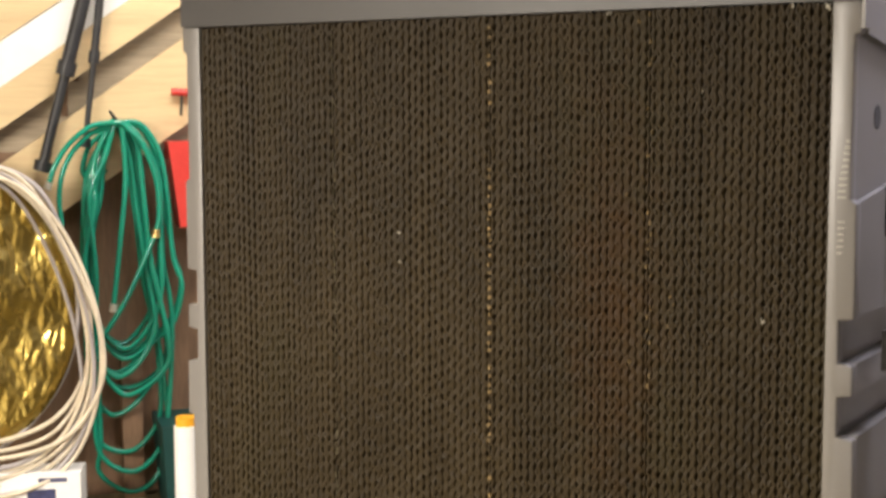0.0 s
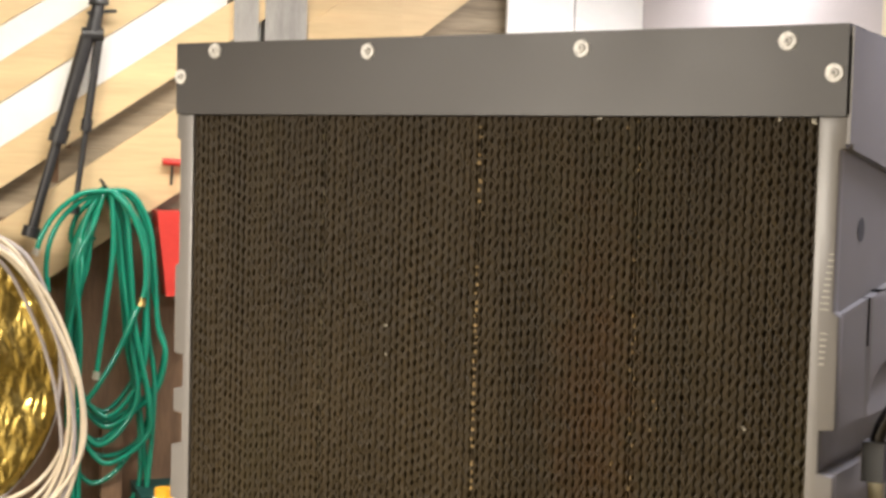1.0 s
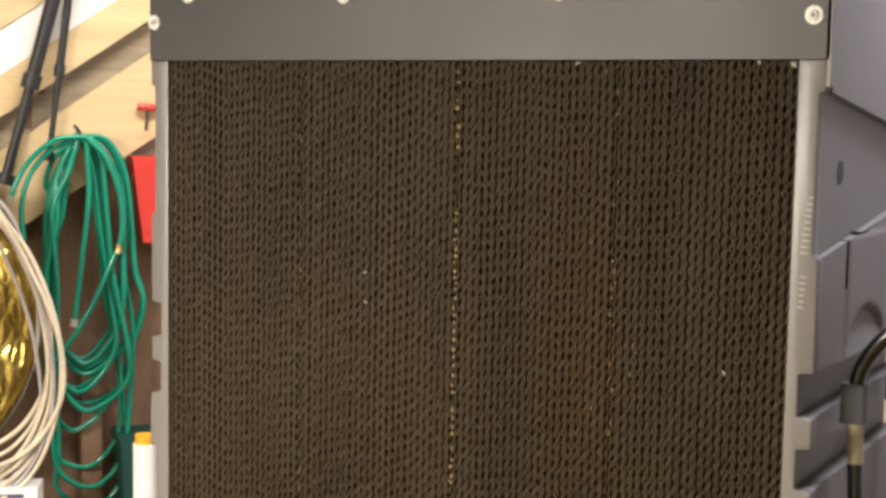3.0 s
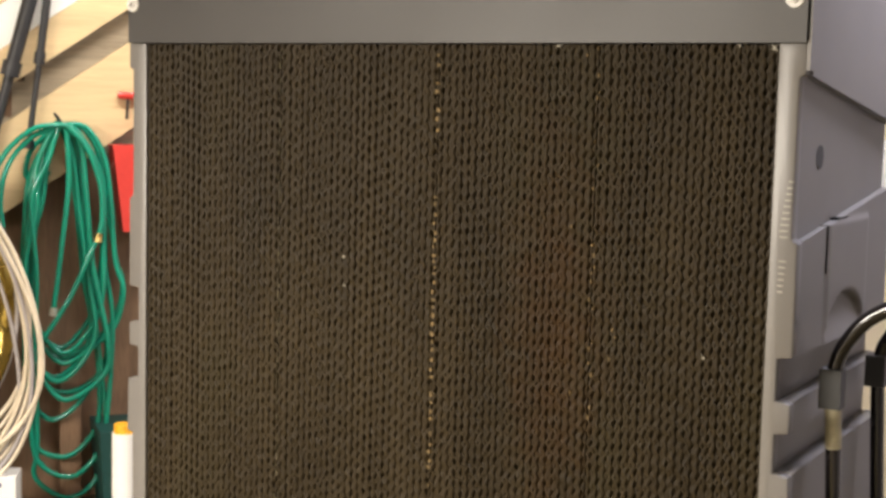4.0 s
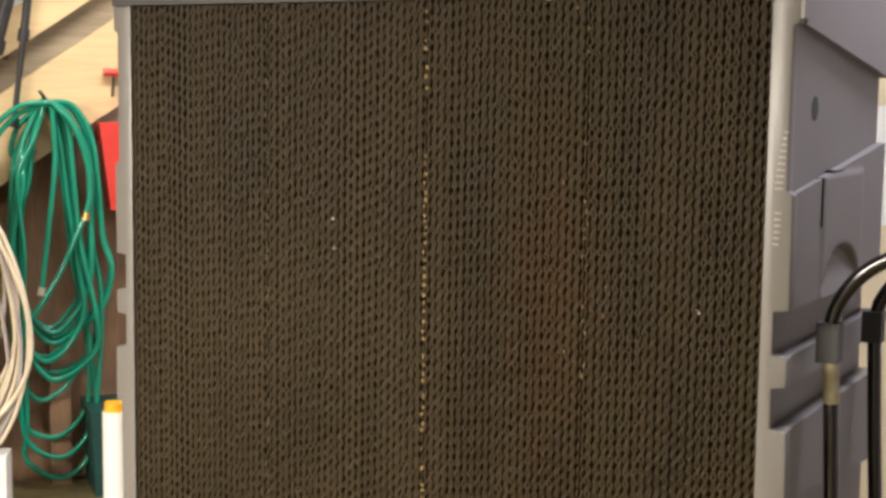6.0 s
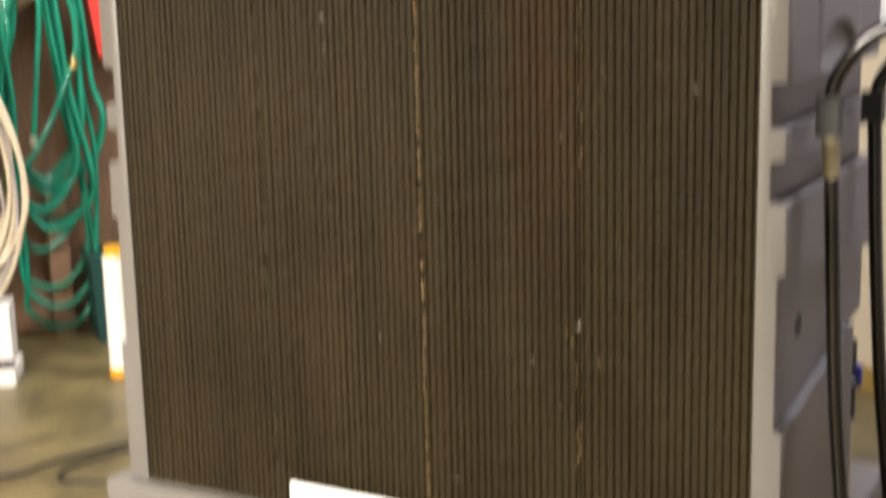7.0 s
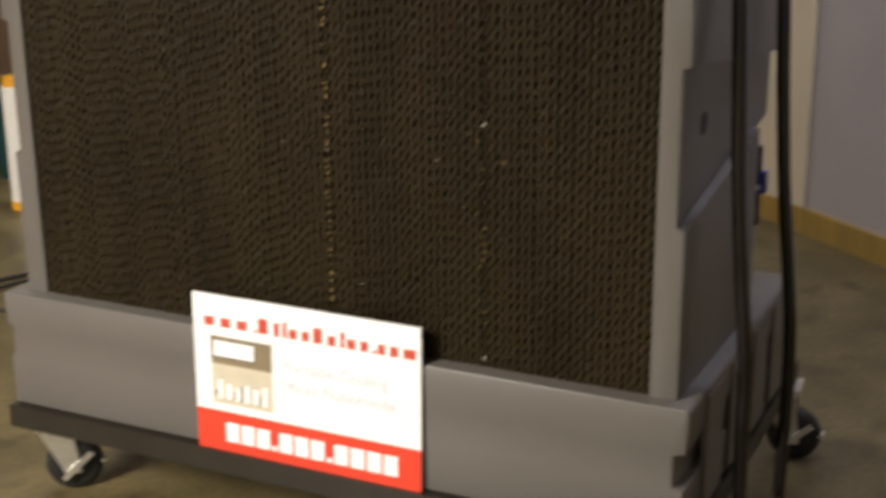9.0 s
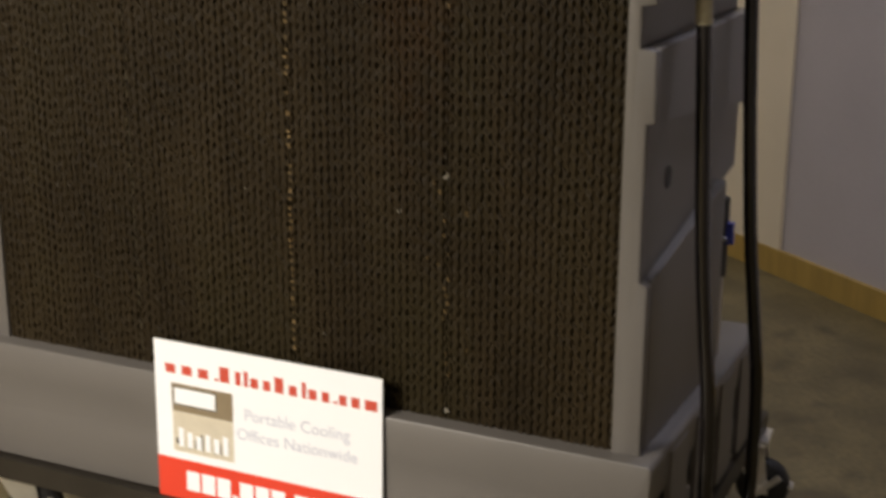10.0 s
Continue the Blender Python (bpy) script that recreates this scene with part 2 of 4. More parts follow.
# rusty water stain running down the third pad
_nt = M_PAD.node_tree
_bs = _nt.nodes["Principled BSDF"]
_old = _bs.inputs["Base Color"].links[0].from_socket
_co = _nt.nodes.new("ShaderNodeTexCoord")
_mp = _nt.nodes.new("ShaderNodeMapping")
_mp.vector_type = "TEXTURE"
_mp.inputs["Location"].default_value = (0.87, 0.0, 1.28)
_mp.inputs["Scale"].default_value = (0.17, 9.0, 0.62)
_ln = _nt.nodes.new("ShaderNodeVectorMath")
_ln.operation = "LENGTH"
_no = _nt.nodes.new("ShaderNodeTexNoise")
_no.inputs["Scale"].default_value = 24
_no.inputs["Detail"].default_value = 5
_ad = _nt.nodes.new("ShaderNodeMath")
_ad.operation = "SUBTRACT"
_mr = _nt.nodes.new("ShaderNodeMapRange")
_mr.inputs[1].default_value, _mr.inputs[2].default_value = 0.15, -0.45
_mr.inputs[3].default_value, _mr.inputs[4].default_value = 0.0, 0.8
_mx = _nt.nodes.new("ShaderNodeMix")
_mx.data_type = "RGBA"
_mx.inputs[7].default_value = (0.030, 0.0148, 0.0044, 1)
_nt.links.new(_co.outputs["Object"], _mp.inputs["Vector"])
_nt.links.new(_mp.outputs["Vector"], _ln.inputs[0])
_nt.links.new(_co.outputs["Object"], _no.inputs["Vector"])
_nt.links.new(_ln.outputs["Value"], _ad.inputs[0])
_nt.links.new(_no.outputs["Fac"], _ad.inputs[1])
_nt.links.new(_ad.outputs[0], _mr.inputs[0])
_nt.links.new(_mr.outputs[0], _mx.inputs[0])
_nt.links.new(_old, _mx.inputs[6])
_nt.links.new(_mx.outputs[2], _bs.inputs["Base Color"])
M_PAD.node_tree.nodes["Principled BSDF"].inputs["Specular IOR Level"].default_value = 0.17
M_COVER.node_tree.nodes["Principled BSDF"].inputs["Specular IOR Level"].default_value = 0.35
# Darkened wall colour for the two unseen walls, so less light bounces back.
M_DIM = mat("darkened_unseen_wall", (0.24, 0.22, 0.20), 0.8, var=0.06, scale=2, fine=90, bump=0.1)
M_RIB = mat("pale_rib", (0.30, 0.285, 0.25), 0.4)
M_LIGHTSTRIP = mat("cream_light_strip", (0.74, 0.66, 0.50), 0.55, var=0.04, scale=4, fine=100, bump=0.06)
M_STICKER = mat("worn_sticker", (0.30, 0.27, 0.18), 0.5, var=0.2, scale=30)
M_HOLESHADE = mat("hole_shade", (0.026, 0.025, 0.025), 0.7)
M_HOLE = mat("open_hole", (0.008, 0.008, 0.008), 0.9)
M_HOLE.node_tree.nodes["Principled BSDF"].inputs["Specular IOR Level"].default_value = 0.0

# ---------- room ----------
A0, A1, DEP, CEIL = -4.6, 2.495, 7.6, 2.75
bm = B()
box(bm, A0 - 0.2, A1 + 0.2, -DEP - 0.2, 0.2, -0.15, 0.0)
floor = solid("floor", bm, M_CONCRETE, "stained tan concrete workshop floor", "floor", ROOM, "structure", smooth=0)
# Ceiling out of view; its colour is lowered to reduce ambient bounce.
bm = B()
box(bm, A0 - 0.2, A1 + 0.2, -DEP - 0.2, 0.2, CEIL, CEIL + 0.15)
solid("ceiling", bm, M_CEIL, "plain unseen ceiling board darkened to cut bounced light", "ceiling", ROOM, "structure", smooth=0)
bm = B()
box(bm, A1, A1 + 0.15, -DEP, 0.2, 0, CEIL)
solid("wall_east", bm, M_PAINT, "plain pale grey painted wall", "wall", ROOM, "structure", smooth=0)
# West and south walls are unseen and kept dark to reduce ambient bounce.
bm = B()
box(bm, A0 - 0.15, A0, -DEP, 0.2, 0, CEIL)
solid("wall_west", bm, M_DIM, "plain unseen grey wall darkened to cut bounced light", "wall", ROOM, "structure", smooth=0)
bm = B()
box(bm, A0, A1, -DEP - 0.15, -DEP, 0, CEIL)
solid("wall_south", bm, M_DIM, "plain unseen grey wall darkened to cut bounced light", "wall", ROOM, "structure", smooth=0)
bm = B()
box(bm, A0, A1, 0.03, 0.2, 0, CEIL)
wall_n = solid("wall_north", bm, M_BROWN, "rough board wall with diagonal pine braces", "wall", ROOM, "structure", smooth=0)
bm = B()
box(bm, A1 - 0.018, A1, -DEP, -0.02, 0, 0.085)
bevel(bm, 0.005)
solid("baseboard", bm, M_BASEBOARD, "varnished honey-coloured wooden baseboard", "baseboard", ROOM, "structure")


# The bright strip of light on this wall, built as a thin cream band.
bm = B()
box(bm, A1 - 0.012, A1, -2.27, -1.80, 0.086, CEIL - 0.01)
bevel(bm, 0.006)
solid("trim", bm, M_LIGHTSTRIP, "cream upright band standing in for light on wall", "trim", ROOM, "structure")


def band(name, c0, c1, a0, a1, d0, d1, material, label, slope=0.69):
    """A diagonal timber on the board wall: between two sloping lines, from a0 to a1."""
    bm = B()
    hexa(bm, [(a0, -d1, c0 + slope * a0), (a1, -d1, c0 + slope * a1), (a1, -d0, c0 + slope * a1), (a0, -d0, c0 + slope * a0),
              (a0, -d1, c1 + slope * a0), (a1, -d1, c1 + slope * a1), (a1, -d0, c1 + slope * a1), (a0, -d0, c1 + slope * a0)])
    bevel(bm, 0.004)
    ob = part(name, bm, material, wall_n, label)
    return ob


band("brace", 1.225, 1.572, -1.6, 1.35, 0.030, 0.072, M_PINE, "broad pale pine diagonal brace")
band("brace", 1.705, 1.862, -1.6, 1.0, 0.030, 0.085, M_PINE, "pale pine diagonal brace")
band("insulation_sheet", 1.864, 2.035, -1.6, 0.6, 0.012, 0.074, M_WHITE_SHEET, "glossy white diagonal band between braces")
band("brace", 2.037, 2.195, -1.6, 0.6, 0.030, 0.085, M_PINE, "pale pine diagonal brace")
band("insulation_sheet", 2.197, 2.33, -1.6, 0.45, 0.012, 0.074, M_WHITE_SHEET, "glossy white diagonal band between braces")
band("brace", 2.332, 2.47, -1.6, 0.3, 0.030, 0.085, M_PINE, "pale pine diagonal brace")
band("brace", 1.082, 1.60, 0.935, 1.66, 0.012, 0.060, M_PINE, "broad pine diagonal brace", slope=0.774)
bm = B()
box(bm, 0.625, 0.725, -0.10, -0.03, 0, CEIL)
box(bm, 0.735, 0.745, -0.06, -0.03, 0, CEIL)
box(bm, 0.755, 0.93, -0.09, -0.03, 0, CEIL)
bevel(bm, 0.005)
part("post", bm, M_GREYPOST, wall_n, "grey weathered upright post")
bm = B()
box(bm, -0.9, 0.62, -0.012, 0.0, 0.0, 1.40)
part("plywood_panel", bm, M_BROWN, wall_n, "dark brown plywood panel", smooth=0)
bm = B()
box(bm, 0.0, 2.6, -0.010, 0.010, 0.0, 0.138)
bevel(bm, 0.004)
board_me = mesh_of(bm, "board", M_BOARD)
for i in range(20):
    for a in (-2.6, 0.0):
        ob = new("board", board_me)
        ob.parent = wall_n
        ob.matrix_basis = pose(a + rnd.uniform(-0.1, 0.0), 0.02 + rnd.uniform(-0.003, 0.003), i * 0.14)
# white sheeting over the far right end of the board wall
bm = B()
for a0, a1 in ((1.83, 2.148), (2.156, 2.49)):
    box(bm, a0, a1, -0.075, -0.055, 0.0, CEIL - 0.02)
bevel(bm, 0.003)
part("wall_panel", bm, M_WHITE_SHEET, wall_n, "smooth white wall panel")


def added_light(a, d, length, width, drop, power, col):
    """An added, unseen troffer under the ceiling or hung from it by two rods, with its lamp."""
    at = ROOM @ pose(a, -d, CEIL - 0.03 - drop)
    t = thing("added_light", "long white added light, out of view, with glowing diffuser", "ceiling light", at, "ceiling lights")
    bm = B()
    box(bm, -length / 2 - 0.03, length / 2 + 0.03, -width / 2 - 0.03, width / 2 + 0.03, -0.02, 0.03)
    bevel(bm, 0.006)
    part("housing", bm, M_CARD, t)
    if drop:
        for x in (-length * 0.35, length * 0.35):
            bm = B()
            cyl(bm, (x, 0, 0.028), (x, 0, drop + 0.03), 0.004, n=8)
            part("hanging_rod", bm, M_GREYPOST, t)
    bm = B()
    box(bm, -length / 2, length / 2, -width / 2, width / 2, -0.028, -0.021)
    part("diffuser", bm, M_LAMP, t, "glowing diffuser of the added light", smooth=0)
    la = bpy.data.lights.new("lamp", "AREA")
    la.shape, la.size, la.size_y, la.energy, la.color = "RECTANGLE", length, width, power, col
    lo = new("lamp", la)
    lo.matrix_basis = at @ pose(0, 0, -0.035)


for row in LIGHTS:
    added_light(*row)

# ---------- the cooler ----------
cooler = thing("evaporative_cooler", "large grey portable evaporative cooler on casters", "air cooler")
ZT, ZB, TOP, BACK = 1.73, 0.442, 1.866, 0.570


def mx(x, side):
    """Mirrors a place of the right-hand side over to the left."""
    return x if side > 0 else W - x


for side in (1, -1):
    # corner post: stepped outer edge with two handle notches
    edge = [(1.266, ZB), (1.266, 0.722), (1.253, 0.728), (1.253, 0.972), (1.266, 0.975), (1.264, 1.080), (1.239, 1.083), (1.239, 1.144),
            (1.261, 1.147), (1.261, 1.192), (1.238, 1.195), (1.238, 1.260), (1.261, 1.263), (1.261, 1.434), (1.252, 1.440), (1.252, 1.680), (1.261, 1.684), (1.261, ZT)]
    outline = [(mx(W, side), ZB)] + [(mx(x, side), z) for x, z in edge] + [(mx(W, side), ZT)]
    bm = prism(B(), outline, 0.0, 0.028)
    bevel(bm, 0.0025)
    part("corner_post", bm, M_GREY, cooler)

    # moulded side: blocks that taper towards the back
    def block(f, b, xf, xb, y1=BACK, y0=0.028, inner=1.19):
        i = [(mx(inner, side), y0, f[0]), (mx(xf, side), y0, f[0]), (mx(xb, side), y1, b[0]), (mx(inner, side), y1, b[0]),
             (mx(inner, side), y0, f[1]), (mx(xf, side), y0, f[1]), (mx(xb, side), y1, b[1]), (mx(inner, side), y1, b[1])]
        return i
    for nm, f, bk, xf, xb in (("upper_cap", (1.683, TOP - 0.004), (1.612, TOP - 0.004), 1.263, 1.274), ("inset_panel", (1.436, 1.683), (1.497, 1.612), 1.251, 1.254),
                              ("side_bar", (1.146, 1.193), (1.146, 1.193), 1.260, 1.267),
                              ("shoulder", (0.974, 1.082), (0.915, 1.082), 1.264, 1.270), ("inset_panel", (0.726, 0.974), (0.795, 0.915), 1.251, 1.254),
                              ("lower_side", (ZB - 0.03, 0.726), (ZB - 0.03, 0.795), 1.266, 1.272), ("notch_floor", (1.193, 1.262), (1.193, 1.262), 1.236, 1.240),
                              ("notch_floor", (1.082, 1.146), (1.082, 1.146), 1.238, 1.241)):
        bm = B()
        hexa(bm, block(f, bk, xf, xb, 0.44 if nm == "lower_side" else BACK))
        bevel(bm, 0.003)
        part(nm, bm, M_GREY, cooler)
    # upper shoulder: raised panel over an arched hand grip that is hollowed under it
    bm = B()
    nu, nv = 96, 60
    step = lambda d: 1 / (1 + math.exp(-max(-40, min(40, d / 0.0016))))
    grid = []
    for iu in range(nu + 1):
        u = iu / nu
        y = 0.028 + u * (BACK - 0.028)
        col = []
        for iv in range(nv + 1):
            z = 1.262 + iv / nv * (0.174 + 0.061 * u)
            raised = 0.0035 * step(y - 0.168) * step(0.415 - y) * step(1.456 - z)
            reach = math.sqrt(max(0.0, 1 - ((y - 0.285) / 0.112) ** 2))
            hollow = 0.020 * step(1.272 + 0.062 * reach - z) * max(0.0, (z - 1.262) / 0.07) * min(1.0, 3 * reach)
            col.append(bm.verts.new((mx(1.260 + 0.010 * u + raised - hollow, side), y, z)))
        grid.append(col)
    for a, b in zip(grid, grid[1:]):
        for q in range(nv):
            bm.faces.new((a[q], a[q + 1], b[q + 1], b[q]))
    rim = [c[0] for c in grid] + grid[-1][1:] + [c[-1] for c in grid[-2::-1]] + grid[0][-2:0:-1]
    back = [bm.verts.new((mx(1.19, side), v.co.y, v.co.z)) for v in rim]
    for q in range(len(rim)):
        w = (q + 1) % len(rim)
        bm.faces.new((rim[q], rim[w], back[w], back[q]))
    bm.faces.new(back)
    part("shoulder", bm, M_GREY, cooler)
    # narrow gaps along the panel's front and top edges
    bm = B()
    xa, xb2 = sorted((mx(1.25, side), mx(1.2642, side)))
    box(bm, xa, xb2, 0.1610, 0.1660, 1.375, 1.452)
    part("panel_gap", bm, M_HOLE, cooler, "dark gap at panel edge", smooth=0)
    bm = B()
    box(bm, xa, xb2 + (0.0012 if side > 0 else 0), 0.215, 0.285, 1.4580, 1.4605)
    part("panel_gap", bm, M_HOLE, cooler, "dark gap at panel edge", smooth=0)
    # round drain holes in the inset panels: flat discs, their inner shade put into the colour
    for z, y in ((1.560, 0.138), (0.865, 0.135)):
        bm = B()
        x0 = 1.2532
        cyl(bm, (mx(x0 - 0.004, side), y, z), (mx(x0 - 0.0008, side), y, z), 0.019, n=24)
        part("plug_hole", bm, M_HOLESHADE, cooler, "dark grey disc for the shade in a round hole")

# short moulded ribs on the right post
for z0, n, xa, xb in ((1.525, 10, 1.2435, 1.2505), (1.406, 6, 1.2340, 1.2445)):
    for i in range(n):
        bm = B()
        box(bm, xa - 0.0013 * min(i, 8) * (n > 6), xb - 0.0006 * i, -0.0014, 0.001, z0 - i * 0.0092, z0 - i * 0.0092 + 0.0022)
        part("rib", bm, M_RIB, cooler, "pale moulded rib", smooth=0)

# housing behind the pads
bm = B()
box(bm, -0.01, W + 0.01, 0.085, BACK, ZB - 0.02, TOP - 0.01)
bevel(bm, 0.006)
part("housing", bm, M_GREY, cooler)
bm = B()
box(bm, -0.002, W + 0.002, 0.060, 0.080, ZB, ZT + 0.02)
part("pad_backing", bm, M_DARK, cooler, "dark inside behind the pads", smooth=0)

# top cover: folded sheet over the pad wall
bm = B()
box(bm, -0.037, 1.2615, -0.0085, 0.075, ZT, TOP)
box(bm, -0.030, 1.2560, 0.075, BACK + 0.01, TOP - 0.03, TOP + 0.001)
bevel(bm, 0.004)
cover = part("top_cover", bm, M_COVER, cooler, "smooth dark grey top cover")
bm = B()
box(bm, 1.2600, 1.2636, -0.0066, -0.0030, ZT + 0.004, TOP - 0.018)
part("panel_gap", bm, M_HOLE, cooler, "dark gap at cover end", smooth=0)
bm = B()
box(bm, 1.2618, 1.2675, -0.0030, 0.040, ZT - 0.040, TOP - 0.004)
bevel(bm, 0.002)
part("cap_end", bm, M_GREY, cooler)
for x, z in ((0.059, 1.850), (0.411, 1.842), (0.830, 1.838), (1.170, 1.842), (1.242, 1.794), (-0.025, 1.802)):
    bm = B()
    cyl(bm, (x, -0.0085, z), (x, -0.0115, z), 0.0145, 0.0135, 24)
    cyl(bm, (x, -0.0115, z), (x, -0.0150, z), 0.0075, 0.0058, 20)
    s = part("screw", bm, M_SCREW, cover, "white washer-head screw")
    bm = B()
    a = rnd.uniform(0, 3)
    dx, dz = math.cos(a) * 0.0042, math.sin(a) * 0.0042
    cyl(bm, (x - dx, -0.0151, z - dz), (x + dx, -0.0151, z + dz), 0.0009, n=6)
    cyl(bm, (x + dz, -0.0151, z - dx), (x - dz, -0.0151, z + dx), 0.0009, n=6)
    part("screw_slot", bm, M_SLOT, cover)


def sheet(cols, parent):
    """One upright sheet from columns of points, joined side by side."""
    k, m = len(cols), len(cols[0])
    a = np.arange(m - 1)
    quads = np.concatenate([np.stack([c * m + a, (c + 1) * m + a, (c + 1) * m + a + 1, c * m + a + 1], 1) for c in range(k - 1)])
    me = bpy.data.meshes.new("sheet")
    me.vertices.add(k * m)
    me.vertices.foreach_set("co", np.concatenate(cols).astype(np.float32).ravel())
    me.loops.add(quads.size)
    me.loops.foreach_set("vertex_index", quads.astype(np.int32).ravel())
    me.polygons.add(len(quads))
    me.polygons.foreach_set("loop_start", (np.arange(len(quads)) * 4).astype(np.int32))
    me.polygons.foreach_set("loop_total", np.full(len(quads), 4, np.int32))
    me.update(calc_edges=True)
    me.materials.append(M_PAD)
    me.shade_smooth()
    ob = new("sheet", me)
    ob.parent = parent


def pad(x0, x1, seed, slope, half):
    """A block of corrugated cellulose: thin crimped sheets on edge, their flutes crossing, open at the front."""
    r = random.Random(seed)
    n = 2 * round((x1 - x0) / 0.0132)
    pitch = (x1 - x0) / n
    zs = np.linspace(ZB + 0.001, ZT - 0.001, 500)
    bm = B()
    box(bm, x0, x1, 0.0345, 0.060, ZB + 0.001, ZT - 0.001)
    core = part("cooling_pad", bm, M_DARK, cooler, "dark brown fluted cellulose cooling pad", smooth=0)
    phase, run, left = r.uniform(0, 6), slope, 4
    for i in range(n):
        xi = x0 + (i + 0.5) * pitch + r.uniform(-0.0003, 0.0003)
        rising = i % 2 == 0
        if rising:
            left -= 1
            if left <= 0:           # rows of openings zigzag from sheet to sheet
                run, left = -run * r.uniform(0.7, 1.3), r.randint(3, 7)
                run = max(-1.9, min(1.9, run))
            phase += run + r.gauss(0, 0.22)
        # sheets are glued in pairs: each falling one leans on the next climbing one and leaves a row of openings before it
        ph = phase if rising else phase + math.pi + r.gauss(0, 0.35)
        lean, y0 = (0.95, 0.0042) if rising else (-0.30, 0.0056)
        xi += 0.0 if rising else 0.0017
        w1, w2 = r.uniform(0, 6), r.uniform(0, 6)
        wander = 0.9 * np.sin(zs * 5.1 + seed) + 0.3 * np.sin(zs * 13 + w1) + 0.3 * np.sin(zs * 71 + w2 * 2)
        mess = 0.95 + 0.24 * np.sin(zs * 57 + w2) + 0.22 * np.sin(zs * 143 + w1 * 3)
        front = y0 + r.uniform(-0.0008, 0.0008) + 0.0006 * np.sin(zs * 97 + w1) + 0.0005 * np.sin(zs * 211 + w2)
        cols = []
        for side, back in ((-1, 0.030), (-1, 0.013), (-1, 0.0055), (-0.93, 0.0030), (-0.6, 0.0011), (0, 0), (0.6, 0.0011), (0.93, 0.0030), (1, 0.0055), (1, 0.013), (1, 0.030)):
            swell = 0.0008 * np.sin(2 * np.pi * zs / WAVE + ph + wander + 1.2) * mess * (1 - abs(side))
            yy = np.minimum(front + back + swell, 0.0345)
            p = 2 * np.pi * (zs + lean * (yy - 0.0045)) / WAVE + ph + wander
            x = xi + 0.0018 * mess * np.sin(p) + side * half
            cols.append(np.stack([np.clip(x, x0 + 0.0002, x1 - 0.0002), yy, zs], 1))
        sheet(cols, core)
    return core


WAVE = 0.0195       # height of a flute at the cut face
EDGES = (0.0005, 0.3125, 0.6395, 0.9305, W - 0.0005)
pads = [pad(EDGES[i] + 0.0006, EDGES[i + 1] - 0.0006, 20 + i, (1.5, 1.4, 0.7, 0.75)[i], (0.0043, 0.0043, 0.0041, 0.0040)[i]) for i in range(4)]
# crushed tan cut edges where the pads meet
for k, (x, w, cov, mt) in enumerate(((0.3125, 0.0014, 1.2, M_PADOLIVE), (0.6395, 0.0028, 1.1, M_PADEDGE), (0.9305, 0.0015, 0.80, M_PADEDGE))):
    r = random.Random(3 + k)
    bm = B()
    z = ZB + 0.004
    while z < ZT - 0.01:
        h = r.uniform(0.009, 0.019)
        if r.random() < cov * (0.75 + 0.25 * math.sin(z * 11)):
            w2, y0 = w * r.uniform(0.6, 1.25), (0.0008 if k else 0.0022) + r.uniform(-0.0015, 0.0025)
            xo = x + r.uniform(-0.0016, 0.0016) * (1 if k < 2 else r.choice((2, 4, 30)))
            zt2 = z + h * r.uniform(0.25, 0.5) * (1 if k else 1.8)
            hexa(bm, [(xo - w2, y0 + 0.001, z), (xo + w2, y0, z), (xo + w2, y0 + 0.018, z), (xo - w2, y0 + 0.018, z),
                      (xo - w2 * 0.7, y0, zt2), (xo + w2 * 0.8, y0 + 0.001, zt2), (xo + w2, y0 + 0.018, zt2), (xo - w2, y0 + 0.018, zt2)])
        z += h
    part("pad_edge", bm, mt, pads[k], ("dull olive crushed pad edge", "tan crushed pad edge", "tan crushed pad edge")[k], smooth=0)["kind"] = "stuff"

# water tank base
bm = B()
xl, xr, zb, zt, yf, yb = -0.088, 1.296, 0.211, 0.444, -0.030, 0.70
out = [(xl + 0.008, zb), (xr - 0.008, zb), (xr - 0.006, 0.302), (xr - 0.024, 0.306), (xr - 0.024, 0.362), (xr - 0.004, 0.366), (xr, zt - 0.006), (xr - 0.006, zt),
       (xl + 0.006, zt), (xl, zt - 0.006), (xl + 0.004, 0.378), (xl + 0.016, 0.374), (xl + 0.016, 0.318), (xl + 0.006, 0.314)]
prism(bm, out, yf, yb)
bevel(bm, 0.004)
tank = part("water_tank", bm, M_GREY, cooler, "grey plastic water tank base")
for side in (1, -1):
    bm = B()
    for y in (0.08, 0.24, 0.40, 0.55):
        a, b = sorted((mx(1.288, side), mx(1.2975, side)))
        box(bm, a, b, y, y + 0.10, 0.225, 0.425)
    bevel(bm, 0.006)
    part("tank_rib", bm, M_GREY, tank)

# steel frame under the tank
bm = B()
box(bm, xl + 0.004, xr - 0.004, -0.050, -0.012, 0.166, 0.2095)
box(bm, xl - 0.003, xr + 0.003, 0.785, 0.83, 0.166, 0.2095)
box(bm, xl - 0.003, xl + 0.045, -0.012, 0.785, 0.166, 0.2095)
box(bm, xr - 0.045, xr + 0.003, -0.012, 0.785, 0.166, 0.2095)
bevel(bm, 0.004)
part("base_frame", bm, M_FRAME, cooler, "dark brown painted steel base frame")


